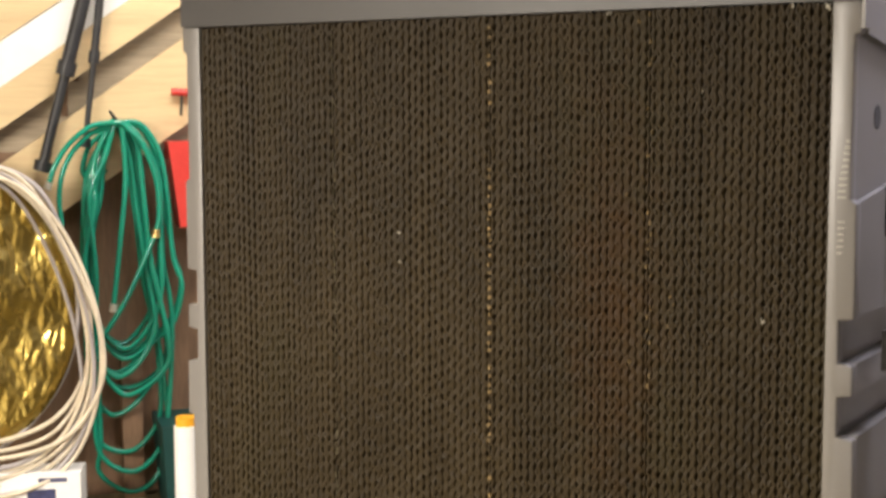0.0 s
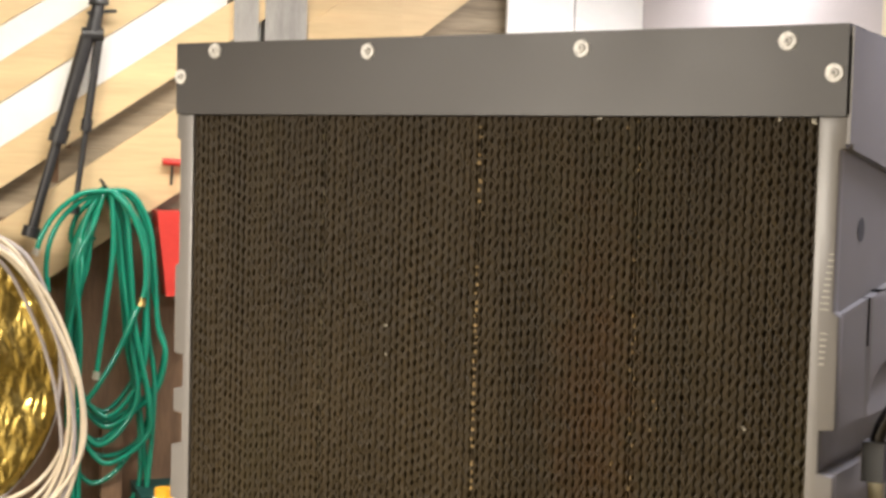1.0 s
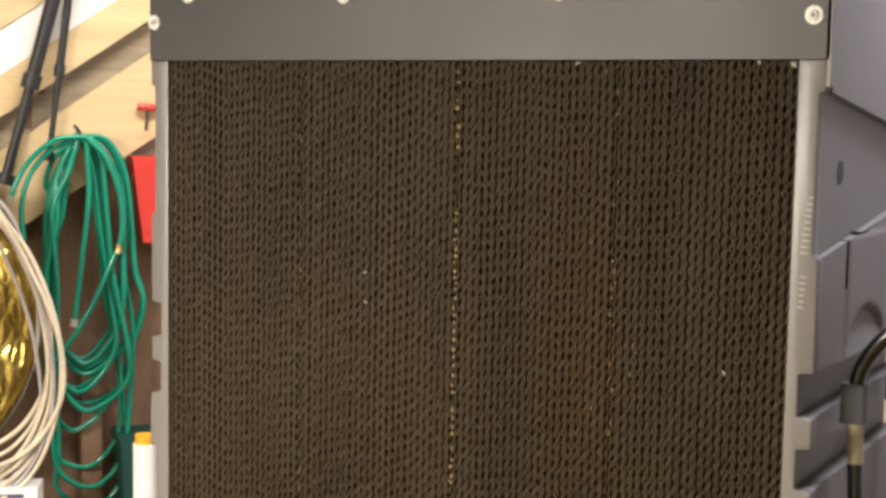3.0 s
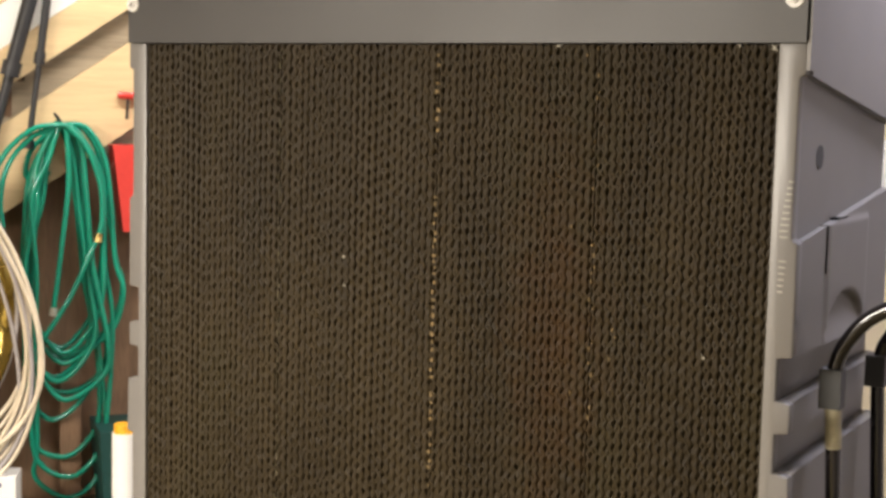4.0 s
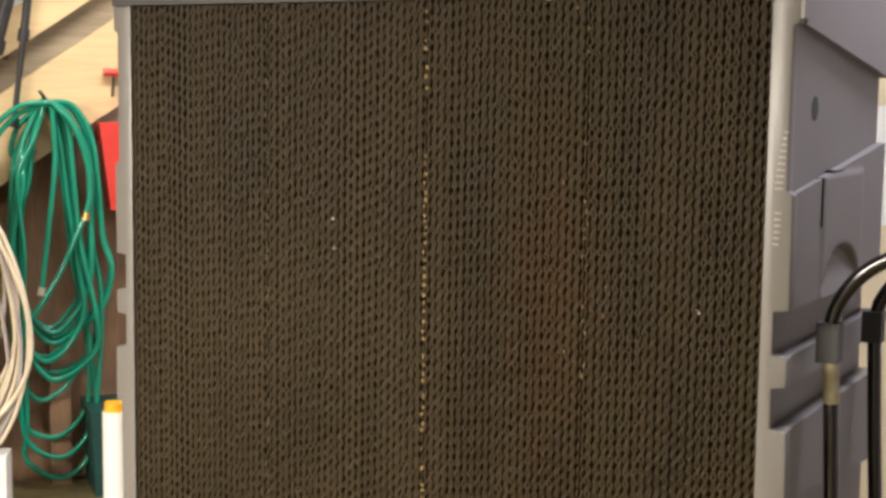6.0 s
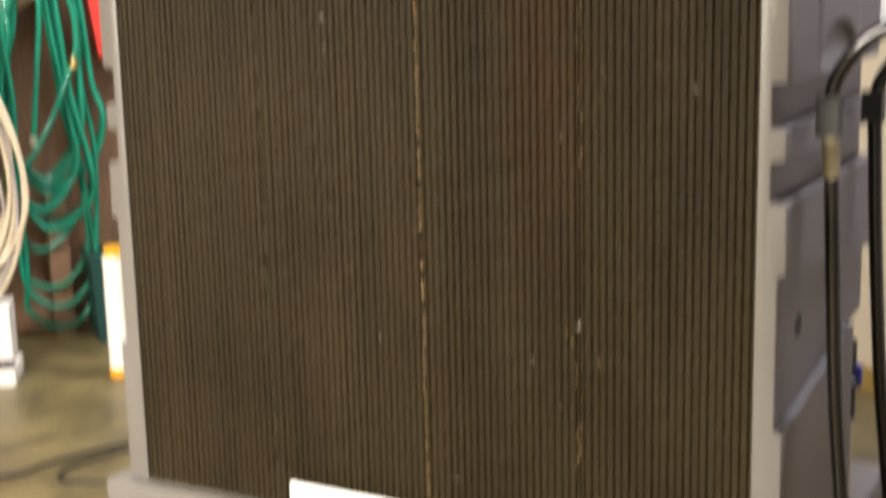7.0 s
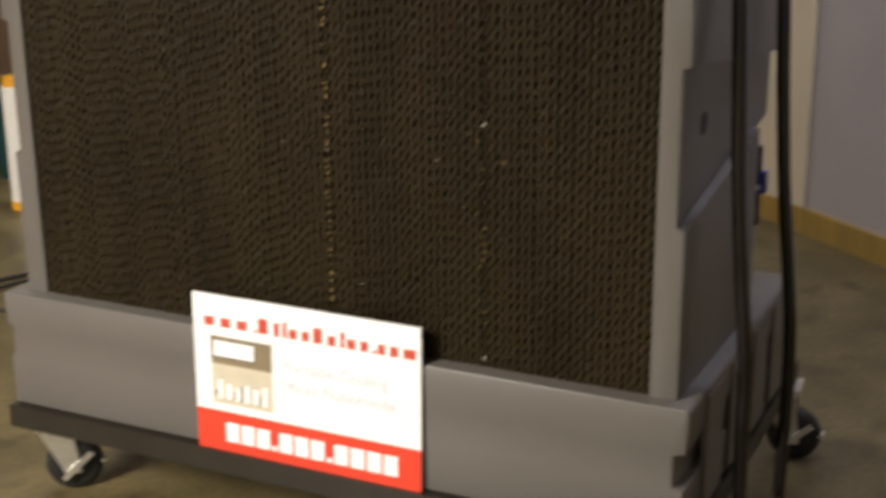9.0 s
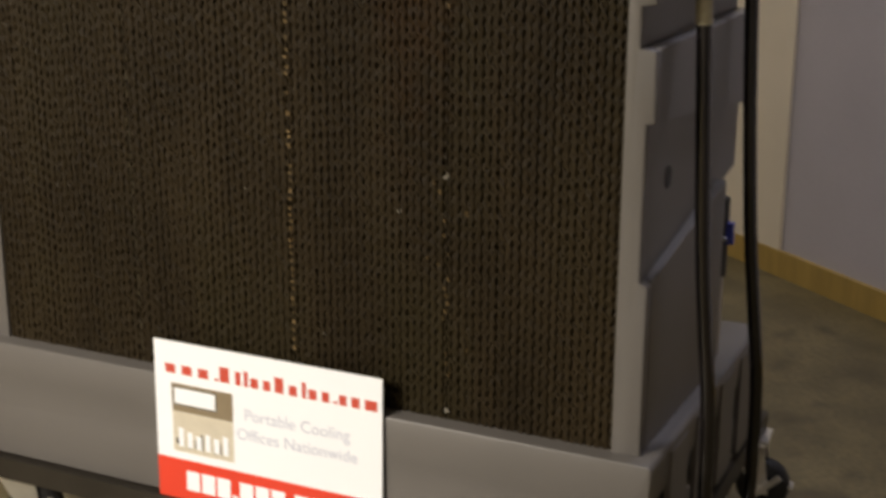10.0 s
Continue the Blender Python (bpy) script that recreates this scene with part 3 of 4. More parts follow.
def caster(x, y, turn):
    """A zinc swivel caster with black wheel and brake pedal."""
    t = new("caster")
    t.empty_display_size = 0.05
    t.parent = cooler
    t.matrix_basis = pose(x, y, 0, 0, 0, turn)
    bm = B()
    box(bm, -0.045, 0.045, -0.038, 0.038, 0.160, 0.166)
    cyl(bm, (0, 0, 0.142), (0, 0, 0.161), 0.030, 0.033, 24)
    bevel(bm, 0.0015)
    part("plate", bm, M_CHROME, t)
    bm = B()
    for s in (-1, 1):
        y0, y1 = (s * 0.022, s * 0.026) if s > 0 else (s * 0.026, s * 0.022)
        hexa(bm, [(0.018, y0, 0.040), (0.050, y0, 0.040), (0.050, y1, 0.040), (0.018, y1, 0.040), (-0.034, y0, 0.146), (0.036, y0, 0.146), (0.036, y1, 0.146), (-0.034, y1, 0.146)])
    box(bm, -0.034, 0.036, -0.026, 0.026, 0.138, 0.147)
    cyl(bm, (0.035, -0.032, 0.052), (0.035, 0.032, 0.052), 0.009, n=16)
    bevel(bm, 0.0015)
    part("fork", bm, M_CHROME, t, "bright zinc-plated fork")
    bm = B()
    prof = [(0.006, 0.0), (0.045, 0.0), (0.054, 0.004), (0.057, 0.010), (0.057, 0.026), (0.054, 0.032), (0.045, 0.036), (0.006, 0.036)]
    n = 40
    rings = [[bm.verts.new((0.035 + r * math.cos(2 * math.pi * i / n), h - 0.018, 0.057 + r * math.sin(2 * math.pi * i / n))) for i in range(n)] for r, h in prof]
    for a, b in zip(rings, rings[1:]):
        for i in range(n):
            bm.faces.new((a[i], a[(i + 1) % n], b[(i + 1) % n], b[i]))
    part("wheel", bm, M_RUBBER, t, "black rubber wheel")
    bm = B()
    hexa(bm, [(0.045, -0.012, 0.060), (0.098, -0.014, 0.056), (0.098, 0.014, 0.056), (0.045, 0.012, 0.060),
              (0.045, -0.012, 0.066), (0.098, -0.014, 0.061), (0.098, 0.014, 0.061), (0.045, 0.012, 0.066)])
    box(bm, 0.040, 0.050, -0.030, 0.030, 0.056, 0.070)
    hexa(bm, [(0.010, -0.036, 0.036), (0.018, -0.036, 0.028), (0.018, -0.031, 0.028), (0.010, -0.031, 0.036),
              (0.068, -0.036, 0.092), (0.078, -0.036, 0.084), (0.078, -0.031, 0.084), (0.068, -0.031, 0.092)])
    bevel(bm, 0.0015)
    part("brake_pedal", bm, M_CHROME, t)


caster(-0.045, 0.030, 35)
caster(1.235, 0.030, 20)
caster(1.268, 0.800, 5)
caster(-0.035, 0.785, 100)

# float valve at the rear corner: black body, blue lever, brass stub
valve = thing("water_valve", "black hose valve with blue lever at cooler rear", "valve")
bm = B()
cyl(bm, (1.250, 0.500, 0.60), (1.250, 0.500, 0.748), 0.017)
cyl(bm, (1.236, 0.475, 0.650), (1.236, 0.545, 0.650), 0.016)
bevel(bm, 0.003)
part("valve_body", bm, M_RUBBER, valve)
bm = B()
box(bm, 1.262, 1.277, 0.492, 0.508, 0.662, 0.702)
bevel(bm, 0.004)
part("lever", bm, M_BLUE, valve, "blue plastic lever")
bm = B()
cyl(bm, (1.240, 0.486, 0.672), (1.268, 0.486, 0.674), 0.0045)
part("pin", bm, M_CHROME, valve)
bm = B()
cyl(bm, (1.25, 0.500, 0.44), (1.25, 0.500, 0.605), 0.013)
part("pipe", bm, M_GREYPOST, valve)

# a few pale bits of lint caught in the pad
bm = B()
r = random.Random(5)
spots = [(0.454, 1.353, 1.0), (0.457, 1.305, 0.7), (0.929, 0.862, 1.2), (0.931, 0.461, 1.2), (0.845, 0.795, 0.8), (0.55, 0.80, 0.6), (1.12, 1.25, 0.9), (1.02, 1.60, 0.5), (1.21, 1.722, 1.6), (1.16, 1.724, 1.0), (0.86, 1.727, 1.0), (0.70, 0.56, 0.6)]
for x, z, s in spots:
    for _ in range(3):
        a = r.uniform(0, 6)
        dx, dz = 0.0028 * s * math.cos(a), 0.0028 * s * math.sin(a)
        xo, zo = x + r.uniform(-0.003, 0.003), z + r.uniform(-0.003, 0.003)
        cyl(bm, (xo - dx, 0.0042, zo - dz), (xo + dx, 0.0030, zo + dz), 0.0011 * s, 0.0007 * s, 6)
solid("lint", bm, M_LINT, "pale lint flecks caught in the brown pad", "lint", kind="stuff")

# ---------- the sign ----------
SW, SH = 0.462, 0.303
sign = thing("sign", "white and red printed plastic sign leaning on cooler base", "sign", pose(0.370, -0.0425, 0.2097, -1.2, 0, 0))
bm = B()
box(bm, 0, SW, 0, 0.004, 0, SH)
part("sign_board", bm, M_SIGNWHITE, sign, smooth=0)
bm = B()
box(bm, 0, SW, -0.0006, 0.0, 0, 0.079)
part("red_band", bm, M_SIGNRED, sign, "red printed band", smooth=0)
x = 0.024
for i in range(18):     # web address as plain bars
    w = (0.027, 0.027, 0.027, 0.008, 0.025, 0.014, 0.010, 0.020, 0.018, 0.022, 0.020, 0.010, 0.020, 0.018, 0.008, 0.018, 0.020, 0.030)[i]
    h = (0.020, 0.020, 0.020, 0.006, 0.033, 0.029, 0.033, 0.021, 0.021, 0.033, 0.021, 0.033, 0.021, 0.021, 0.006, 0.021, 0.021, 0.021)[i]
    bm = B()
    box(bm, x, x + w * 0.78, -0.0006, 0, 0.2435, 0.2435 + h * 0.85)
    x += w * 1.30
    part("address_bar", bm, M_SIGNORANGE, sign, smooth=0)
x = 0.062
for i in range(12):     # number as plain bars
    dot = i in (3, 7)
    w, h = (0.010, 0.010) if dot else (0.028, 0.038)
    bm = B()
    box(bm, x, x + w, -0.0012, -0.0006, 0.0205, 0.0205 + h)
    x += w + 0.005
    part("number_bar", bm, M_SIGNWHITE, sign, smooth=0)
# small photograph: building front with a board, and a row of pale machines
PH = (0.036, 0.165, 0.094, 0.225)
bm = B()
box(bm, PH[0], PH[1], -0.0006, 0, PH[2], PH[3])
part("photo_ground", bm, M_PHOTOPALE, sign, smooth=0)
bm = B()
box(bm, PH[0], PH[1], -0.0010, -0.0006, 0.172, PH[3])
part("photo_building", bm, M_PHOTOBEIGE, sign, smooth=0)
bm = B()
box(bm, PH[0] + 0.004, PH[0] + 0.096, -0.0014, -0.0010, 0.184, 0.219)
part("photo_edge", bm, M_PHOTOGREY, sign, smooth=0)
bm = B()
box(bm, PH[0] + 0.006, PH[0] + 0.093, -0.0018, -0.0014, 0.187, 0.217)
part("photo_board", bm, M_SIGNWHITE, sign, smooth=0)
bm = B()
r = random.Random(2)
for i in range(9):
    x = PH[0] + 0.006 + i * 0.0135
    box(bm, x, x + r.uniform(0.003, 0.007), -0.0011, -0.0006, 0.099 + r.uniform(0, 0.01), 0.118 + r.uniform(0, 0.022))
part("photo_machines", bm, M_PHOTOGREY, sign, smooth=0)
for i in range(6):
    bm = B()
    x = PH[0] + 0.012 + i * 0.019
    box(bm, x, x + 0.011, -0.0014, -0.0011, 0.104, 0.140 + r.uniform(-0.01, 0.01))
    part("photo_case", bm, M_SIGNWHITE, sign, smooth=0)


def lettering(body, x, z, size, material, parent):
    cu = bpy.data.curves.new("text", "FONT")
    cu.body, cu.size, cu.extrude = body, size, 0.0003
    tmp = bpy.data.objects.new("text", cu)
    scene.collection.objects.link(tmp)
    me = bpy.data.meshes.new_from_object(tmp.evaluated_get(bpy.context.evaluated_depsgraph_get()))
    bpy.data.objects.remove(tmp)
    me.materials.clear()
    me.materials.append(material)
    ob = new("lettering", me)
    ob.parent = parent
    ob.matrix_basis = pose(x, -0.0005, z, 90, 0, 0)
    return ob


bpy.context.view_layer.update()
lettering("Portable Cooling", 0.188, 0.180, 0.031, M_SIGNGREY, sign)
lettering("Offices Nationwide", 0.172, 0.142, 0.031, M_SIGNGREY, sign)

# ---------- folding hand truck leaning on the cooler's side ----------
cart = thing("hand_truck", "black tubular folding hand truck leaning on cooler", "hand truck")
NEAR_Y, FAR_Y = 0.118, 0.42
near = [(1.352, 0.0), (1.346, 0.30), (1.341, 0.50), (1.330, 0.62), (1.318, 0.76), (1.308, 0.95), (1.300, 1.12), (1.296, 1.205)]
far = [(1.352, 0.0), (1.356, 0.28), (1.353, 0.44), (1.340, 0.57), (1.326, 0.70), (1.314, 0.86), (1.306, 1.00), (1.300, 1.13), (1.298, 1.185)]
run = [(x, NEAR_Y, z) for x, z in near]
run += [(1.301, NEAR_Y, 1.250), (1.320, NEAR_Y, 1.288), (1.350, NEAR_Y, 1.320), (1.400, NEAR_Y, 1.346), (1.470, NEAR_Y + 0.012, 1.362), (1.495, NEAR_Y + 0.05, 1.365),
        (1.495, FAR_Y - 0.05, 1.318), (1.475, FAR_Y - 0.012, 1.314), (1.420, FAR_Y, 1.306), (1.368, FAR_Y, 1.290), (1.330, FAR_Y, 1.264), (1.306, FAR_Y, 1.228)]
run += [(x, FAR_Y, z) for x, z in far[::-1]]
bm = B()
sweep(bm, spline(run, sub=6), 0.0120, 16)
part("frame_tube", bm, M_GLOSSBLACK, cart, "gloss black bent tube")
bm = B()
cyl(bm, (1.350, NEAR_Y, 0.10), (1.353, FAR_Y, 0.10), 0.008, n=12)
part("cross_bar", bm, M_GLOSSBLACK, cart)
for y, x0, x1, z0, z1 in ((NEAR_Y, 1.2965, 1.2965, 1.172, 1.234), (FAR_Y, 1.298, 1.300, 1.158, 1.212)):
    bm = B()
    box(bm, x0 - 0.019, x0 + 0.0145, y - 0.017, y + 0.017, z0, z1)
    bevel(bm, 0.005)
    part("clamp", bm, M_RUBBER, cart, "black plastic clamp")
    bm = B()
    cyl(bm, (1.352, y, 0.0), (1.352, y, 0.06), 0.017, n=16)
    bevel(bm, 0.003)
    part("foot", bm, M_RUBBER, cart)
bm = B()
cyl(bm, (1.3008, NEAR_Y, 1.108), (1.2972, NEAR_Y, 1.172), 0.0130, n=16)
part("sticker", bm, M_STICKER, cart, "pale worn sticker")

# ---------- things by the board wall ----------
def wl(a, d, z):
    """A point of the room frame: along the board wall, out from it, up."""
    return ROOM @ Vector((a, -d, z))


# green hose hanging from a hook
hx, hz, px, HOSE_R = 0.118, 1.515, 0.00130, 0.0105
hook = B()
sweep(hook, spline([wl(hx + 0.0, 0.07, hz + 0.03), wl(hx, 0.16, hz - 0.02), wl(hx - 0.005, 0.21, hz + 0.01), wl(hx - 0.03, 0.215, hz + 0.045)]), 0.006, 8)
solid("wall_hook", hook, M_RUBBER, "dark bent metal wall hook holding hose", "hook")
hose = thing("garden_hose", "glossy green garden hose coiled on wall hook", "hose")
r = random.Random(11)
# each turn falls on the right, swings round its own bottom and climbs back behind the cables
falls = (
    ((75, 15), (125, 95), (137, 230), (165, 400), (188, 490), (165, 605), (95, 668), (5, 712)),
    ((60, 30), (118, 160), (126, 320), (115, 520), (65, 628), (-5, 676)),
    ((30, 80), (48, 260), (72, 460), (95, 615), (55, 716), (-25, 765)),
    ((48, 60), (76, 215), (88, 410), (135, 630), (125, 745), (55, 806), (-25, 802)),
)
swings = (
    ((40, 90), (66, 300), (96, 600), (112, 760), (78, 806), (25, 866), (-45, 886)),
    ((52, 70), (84, 330), (108, 640), (112, 866), (84, 950), (15, 1004), (-70, 976)),
    ((44, 80), (74, 320), (104, 610), (132, 900), (120, 1045), (65, 1116), (-5, 1130), (-75, 1060)),
    ((66, 40), (122, 200), (130, 420), (150, 600), (128, 900), (98, 1000), (30, 1060), (-60, 1030)),
)
for i, way in enumerate(falls + swings + falls):
    j = lambda s=4 if i < 8 else 9: r.uniform(-s, s)
    low = way[-1][1]
    home = [(-88 + j(18), low - 110), (-94 + j(22), 0.55 * low), (-80 + j(24), 230 + j(20)), (-60 + j(18), 120 + j(15)), (-30 + j(8), 38 + j(6))]
    pts = [(j(3), j(3))] + [(x + j(), z + j()) for x, z in way] + home
    dd = 0.10 + 0.012 * i
    P3 = [wl(hx + x * px, dd + r.uniform(-0.015, 0.015) * (1 if z > 60 else 0.4), hz - z * px) for x, z in pts]
    bm = B()
    sweep(bm, spline(P3, True, 7), HOSE_R, 10, True)
    part("hose_loop", bm, M_HOSE, hose)
for pts, dd in (([(0, 0), (-75, 8), (-145, 62), (-186, 125), (-203, 172)], 0.245), ([(-4, 10), (-70, 26), (-130, 80), (-165, 150), (-176, 230), (-170, 300)], 0.225),
                ([(10, 20), (15, 175), (-5, 355), (-28, 538)], 0.25), ([(14, 8), (65, 62), (105, 170), (112, 270), (103, 318)], 0.255),
                ([(99, 342), (85, 360), (25, 495), (-35, 595), (-90, 668)], 0.255), ([(-25, 20), (-80, 75), (-98, 150), (-60, 168), (-30, 140)], 0.12)):
    bm = B()
    P3 = [wl(hx + x * px, dd, hz - z * px) for x, z in pts]
    sweep(bm, spline(P3), HOSE_R, 10)
    part("hose_end", bm, M_HOSE, hose)
for x, z, dx, dz, dd, mt in ((-203, 172, -8, 20, 0.245, M_CHROME), (-28, 538, -4, 24, 0.25, M_CHROME), (103, 318, -4, 26, 0.255, M_BRASS)):
    bm = B()
    p0, p1 = wl(hx + x * px, dd, hz - z * px), wl(hx + (x + dx) * px, dd, hz - (z + dz) * px)
    cyl(bm, p0, p1, 0.0135, n=14)
    cyl(bm, p0.lerp(p1, 0.55), p1, 0.0155, n=6)
    part("fitting", bm, mt, hose, "metal hose fitting")

# tripod hung head up
tri = thing("tripod", "black folded camera tripod hanging on timber wall", "tripod")
d = 0.16
head, hip = wl(0.082, d, 2.235), wl(0.060, d, 2.127)
bm = B()
cyl(bm, hip, head, 0.030, 0.022, 14)
cyl(bm, head, head + Vector((0, 0, 0.035)), 0.040, 0.036, 14)
cyl(bm, wl(0.04, d, 2.20), wl(0.15, d, 2.215), 0.007, n=8)
cyl(bm, wl(0.02, d, 2.115), wl(0.10, d, 2.12), 0.030, n=12)
part("head", bm, M_TRIPOD, tri)
for a0, a1, z1, rr in ((0.040, -0.166, 1.33, 0.028), (0.085, 0.000, 1.42, 0.017), (0.050, -0.150, 1.37, 0.017)):
    bm = B()
    p0, p1 = wl(a0, d - (0.03 if z1 == 1.37 else 0), 2.11), wl(a1, d - (0.07 if z1 == 1.37 else 0.03), z1)
    cyl(bm, p0, p0.lerp(p1, 0.5), rr, rr * 0.95, 12)
    cyl(bm, p0.lerp(p1, 0.46), p0.lerp(p1, 0.53), rr * 1.3, n=12)
    cyl(bm, p0.lerp(p1, 0.5), p1, rr * 0.72, rr * 0.68, 12)
    cyl(bm, p0.lerp(p1, 0.95), p1, rr * 1.2, n=12)
    part("leg", bm, M_TRIPOD, tri)
bm = B()
cyl(bm, wl(0.09, 0.03, 2.27), wl(0.09, d + 0.03, 2.27), 0.006, n=8)
solid("wall_peg", bm, M_FRAME, "dark steel peg holding the tripod", "peg")

# gold photographic reflector
gc, gz, gr = -0.66, 0.845, 0.585
bm = B()
rings = []
for k in range(15):
    rad = gr * k / 14
    n = 64
    rings.append([bm.verts.new(wl(gc + rad * math.cos(2 * math.pi * i / n), 0.50 + 0.028 * noise.noise(Vector((rad * 5 * math.cos(2 * math.pi * i / n), rad * 5 * math.sin(2 * math.pi * i / n), 1.7))), gz + rad * math.sin(2 * math.pi * i / n))) for i in range(n)])
for a, b in zip(rings[1:], rings[2:]):
    for i in range(64):
        bm.faces.new((a[i], a[(i + 1) % 64], b[(i + 1) % 64], b[i]))
bm.faces.new(rings[1])
bmesh.ops.remove_doubles(bm, verts=bm.verts, dist=1e-5)
bmesh.ops.delete(bm, geom=[v for v in bm.verts if not v.link_faces], context="VERTS")
gold = thing("photo_reflector", "round crumpled gold foil photographic reflector", "reflector")
g = part("foil", bm, M_GOLD, gold)
sol = g.modifiers.new("thick", "SOLIDIFY")
sol.thickness = 0.003
bm = B()
sweep(bm, [wl(gc + gr * math.cos(2 * math.pi * i / 64), 0.50, gz + gr * math.sin(2 * math.pi * i / 64)) for i in range(64)], 0.008, 8, True)
part("rim", bm, M_CABLEGREY, gold, "grey fabric rim")

# coil of pale cables over the reflector
coil = thing("cable_coil", "bundle of off-white and grey cables hanging coiled", "cable coil")
r = random.Random(23)
for i in range(10):
    j = lambda s: r.uniform(-s, s)
    rx = 0.415 + j(0.03)
    top, bot = 1.36 + j(0.02), 0.17 + r.uniform(0, 0.22)
    cx = -0.42 + j(0.03)
    dd = 0.56 + 0.012 * i
    pts = []
    for k in range(12):
        a = 2 * math.pi * k / 12
        zc, zr = (top + bot) / 2, (top - bot) / 2
        sx = 1.0 - 0.34 * max(0, (math.sin(a) + 0.4) / 1.4)
        ca = math.copysign(abs(math.cos(a)) ** 0.8, math.cos(a))
        pts.append(wl(cx + rx * sx * ca + j(0.012), dd + j(0.012), zc + zr * math.sin(a) + j(0.01)))
    bm = B()
    sweep(bm, spline(pts, True, 8), r.choice((0.0075, 0.0085, 0.009)), 8, True)
    part("cable_loop", bm, M_CABLEGREY if i in (1, 4, 7) else M_CABLE, coil)
bm = B()
cyl(bm, wl(-0.42, 0.03, 1.40), wl(-0.42, 0.80, 1.385), 0.016, n=12)
solid("bracket", bm, M_FRAME, "dark steel arm carrying the cable coil", "bracket")

# red jug and red-handled tool on the wall
jug = thing("red_jug", "red plastic container hanging beside the hose", "container")
bm = B()
hexa(bm, [(0.355, -0.19, 1.10), (0.52, -0.19, 1.10), (0.52, -0.06, 1.10), (0.355, -0.06, 1.10), (0.312, -0.20, 1.44), (0.53, -0.20, 1.44), (0.53, -0.05, 1.44), (0.312, -0.05, 1.44)])
bevel(bm, 0.022, 3)
bm.transform(ROOM)
part("container_body", bm, M_RED, jug)
tool = thing("hand_tool", "red-handled hand tool hung on the pine brace", "tool")
bm = B()
cyl(bm, wl(0.345, 0.10, 1.635), wl(0.465, 0.10, 1.630), 0.015, n=14)
bevel(bm, 0.004)
part("handle", bm, M_RED, tool)
bm = B()
cyl(bm, wl(0.385, 0.10, 1.63), wl(0.380, 0.10, 1.54), 0.006, n=10)
part("shank", bm, M_FRAME, tool)

# white tube with orange caps
tube = thing("mailing_tube", "white cardboard tube with orange end caps", "tube", pose(-1.577, 1.67, 0.0))
for z0, z1, rr, mt, nm in ((0.025, 0.435, 0.043, M_TUBEWHITE, "tube_body"), (0.0, 0.030, 0.045, M_ORANGE, "end_cap"), (0.432, 0.467, 0.036, M_ORANGE, "end_cap")):
    bm = B()
    cyl(bm, (0, 0, z0), (0, 0, z1), rr, n=32)
    bevel(bm, 0.004)
    part(nm, bm, mt, tube)

# carton with a jug and a red and black tool on it
cm = pose(-1.83, 1.40, 0, 0, 0, 38)
bm = B()
box(bm, -0.34, 0.0, 0.0, 0.22, 0.0, 0.055)
bevel(bm, 0.004)
solid("carton", bm, M_CARD, "flat white cardboard carton on the floor", "carton", cm)
knife = thing("utility_tool", "red and black tool lying on the white carton", "tool", cm @ pose(-0.17, 0.02, 0.0545))
bm = B()
box(bm, -0.15, 0.115, 0.0, 0.035, 0.0, 0.026)
bevel(bm, 0.006)
part("grip", bm, M_RED, knife)
bm = B()
box(bm, 0.115, 0.165, 0.002, 0.033, 0.002, 0.024)
bevel(bm, 0.005)
part("tip", bm, M_RUBBER, knife)
upright = thing("printed_carton", "tall white printed carton standing on the flat one", "carton", cm @ pose(0, 0, 0.0552))
bm = B()
box(bm, -0.31, -0.012, 0.062, 0.20, 0.0, 0.22)
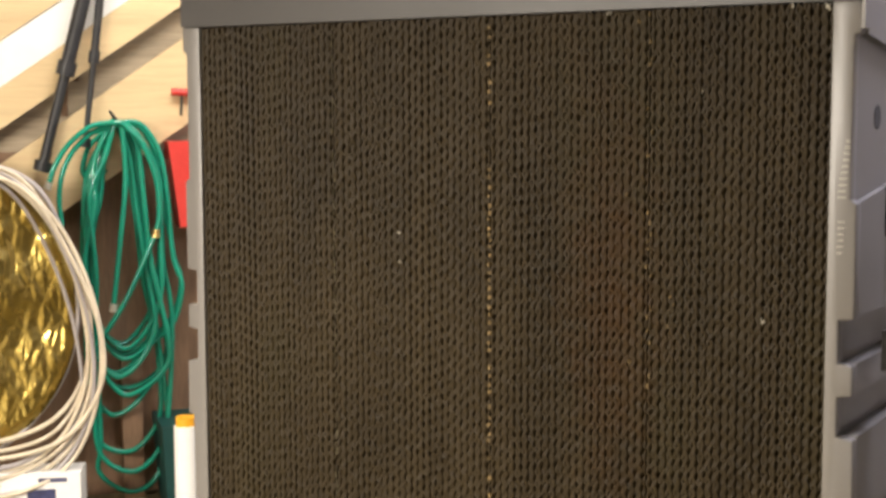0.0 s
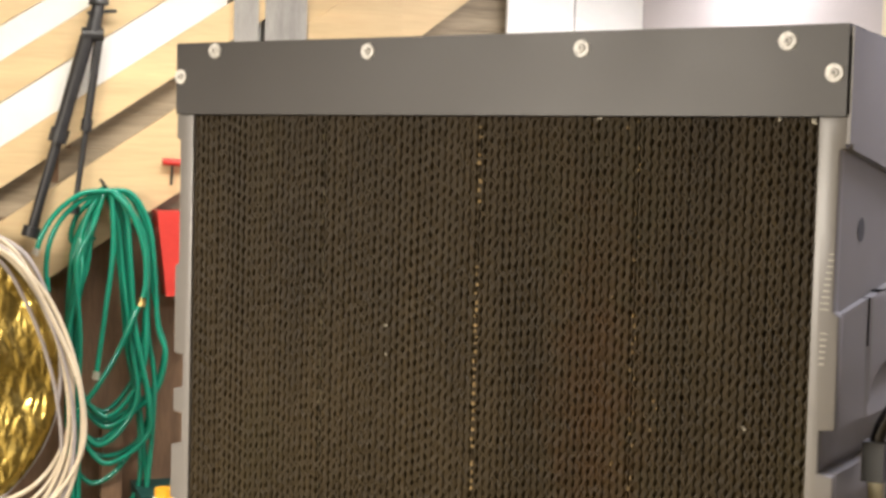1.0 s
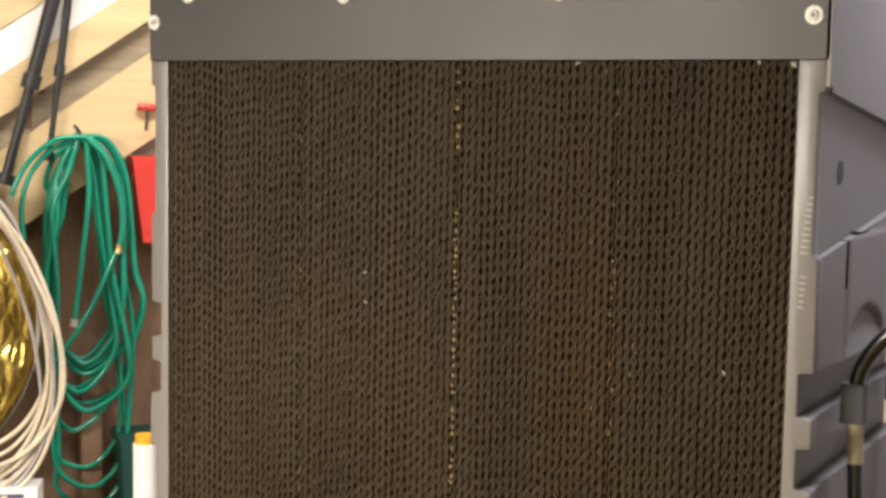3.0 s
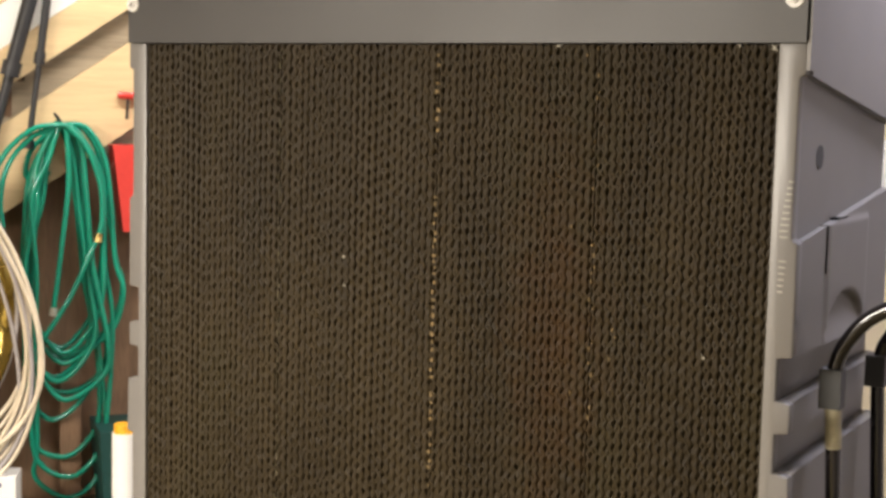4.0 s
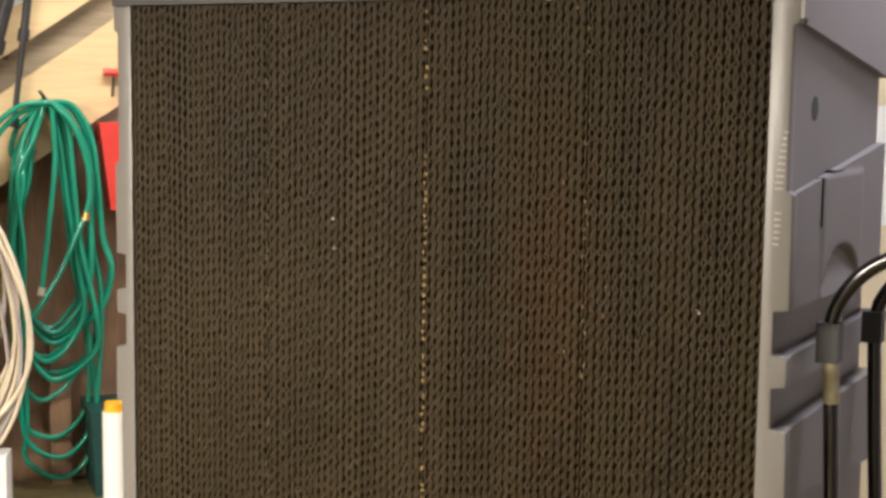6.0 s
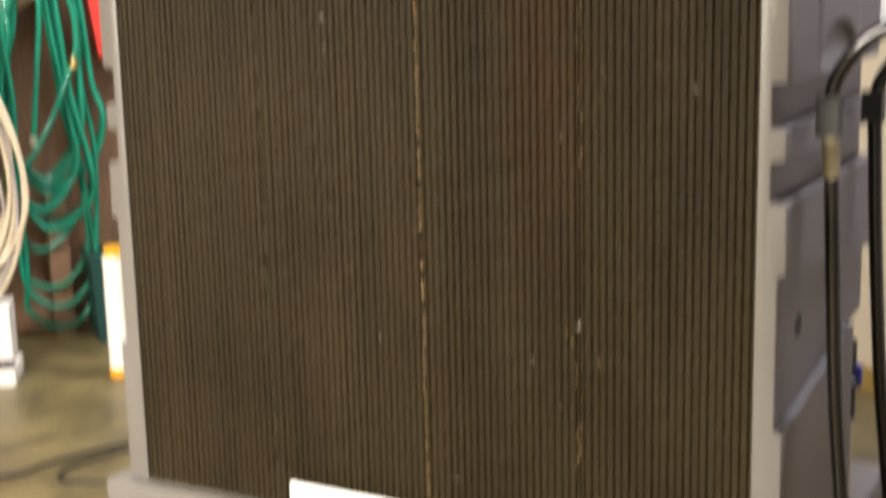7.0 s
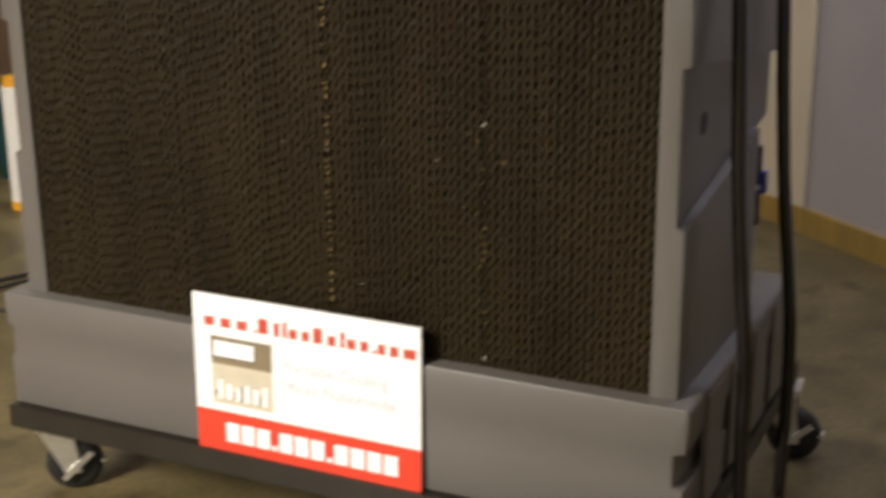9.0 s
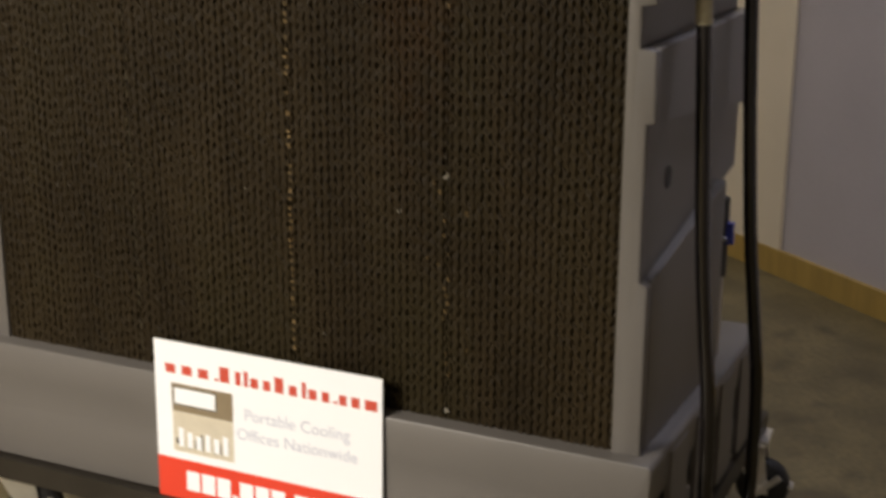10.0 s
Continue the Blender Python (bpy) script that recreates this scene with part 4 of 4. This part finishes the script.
bevel(bm, 0.005)
part("carton_body", bm, M_CARD, upright)
for x0, x1, z0, z1 in ((-0.29, -0.115, 0.02, 0.10), (-0.20, -0.10, 0.10, 0.16), (-0.16, -0.06, 0.185, 0.20)):
    bm = B()
    box(bm, x0, x1, 0.0605, 0.0618, z0, z1)
    part("printed_patch", bm, M_BLUEPRINT, upright, "dark blue printed patch", smooth=0)

# teal bin and brown crate in the shade of the hose
bm = B()
hexa(bm, [(0.26, -0.34, 0.0), (0.52, -0.34, 0.0), (0.52, -0.08, 0.0), (0.26, -0.08, 0.0), (0.24, -0.36, 0.34), (0.54, -0.36, 0.34), (0.54, -0.06, 0.34), (0.24, -0.06, 0.34)])
bevel(bm, 0.015, 2)
solid("storage_bin", bm, M_TEAL, "dark teal plastic bin on the floor", "bin", ROOM)
bm = B()
box(bm, 0.12, 0.20, -0.10, -0.04, 0.0, 0.62)
bevel(bm, 0.004)
solid("timber_offcut", bm, M_BROWN, "short brown offcut leaning by the wall", "timber", ROOM)

# black cord across the floor
cord = B()
sweep(cord, spline([(-1.9, 0.40, 0.007), (-1.23, 0.68, 0.007), (-1.14, 0.86, 0.007), (-1.05, 1.07, 0.007), (-0.9, 1.25, 0.007)]), 0.0065, 8)
sweep(cord, spline([(-0.80, 1.18, 0.018), (-0.98, 1.05, 0.012), (-1.06, 0.86, 0.006), (-1.02, 0.77, 0.006), (-0.90, 0.80, 0.006), (-0.6, 0.95, 0.006)]), 0.0055, 8)
solid("power_cord", cord, M_BLACKCORD, "black power cord lying on the concrete floor", "cord")

# white paper notice with a blue letter on the pale wall
notice = thing("notice", "white paper notice with blue letter on wall", "notice", ROOM @ pose(A1 - 0.014, -2.05, 1.17, 0, 0, -90))
bm = B()
box(bm, 0, 0.30, -0.0015, 0, 0, 0.38)
part("paper", bm, M_SIGNWHITE, notice, smooth=0)
ob = lettering("H", 0.05, 0.18, 0.16, M_BLUE, notice)
ob.matrix_basis = pose(0.075, -0.002, 0.26, 90, 0, 0)
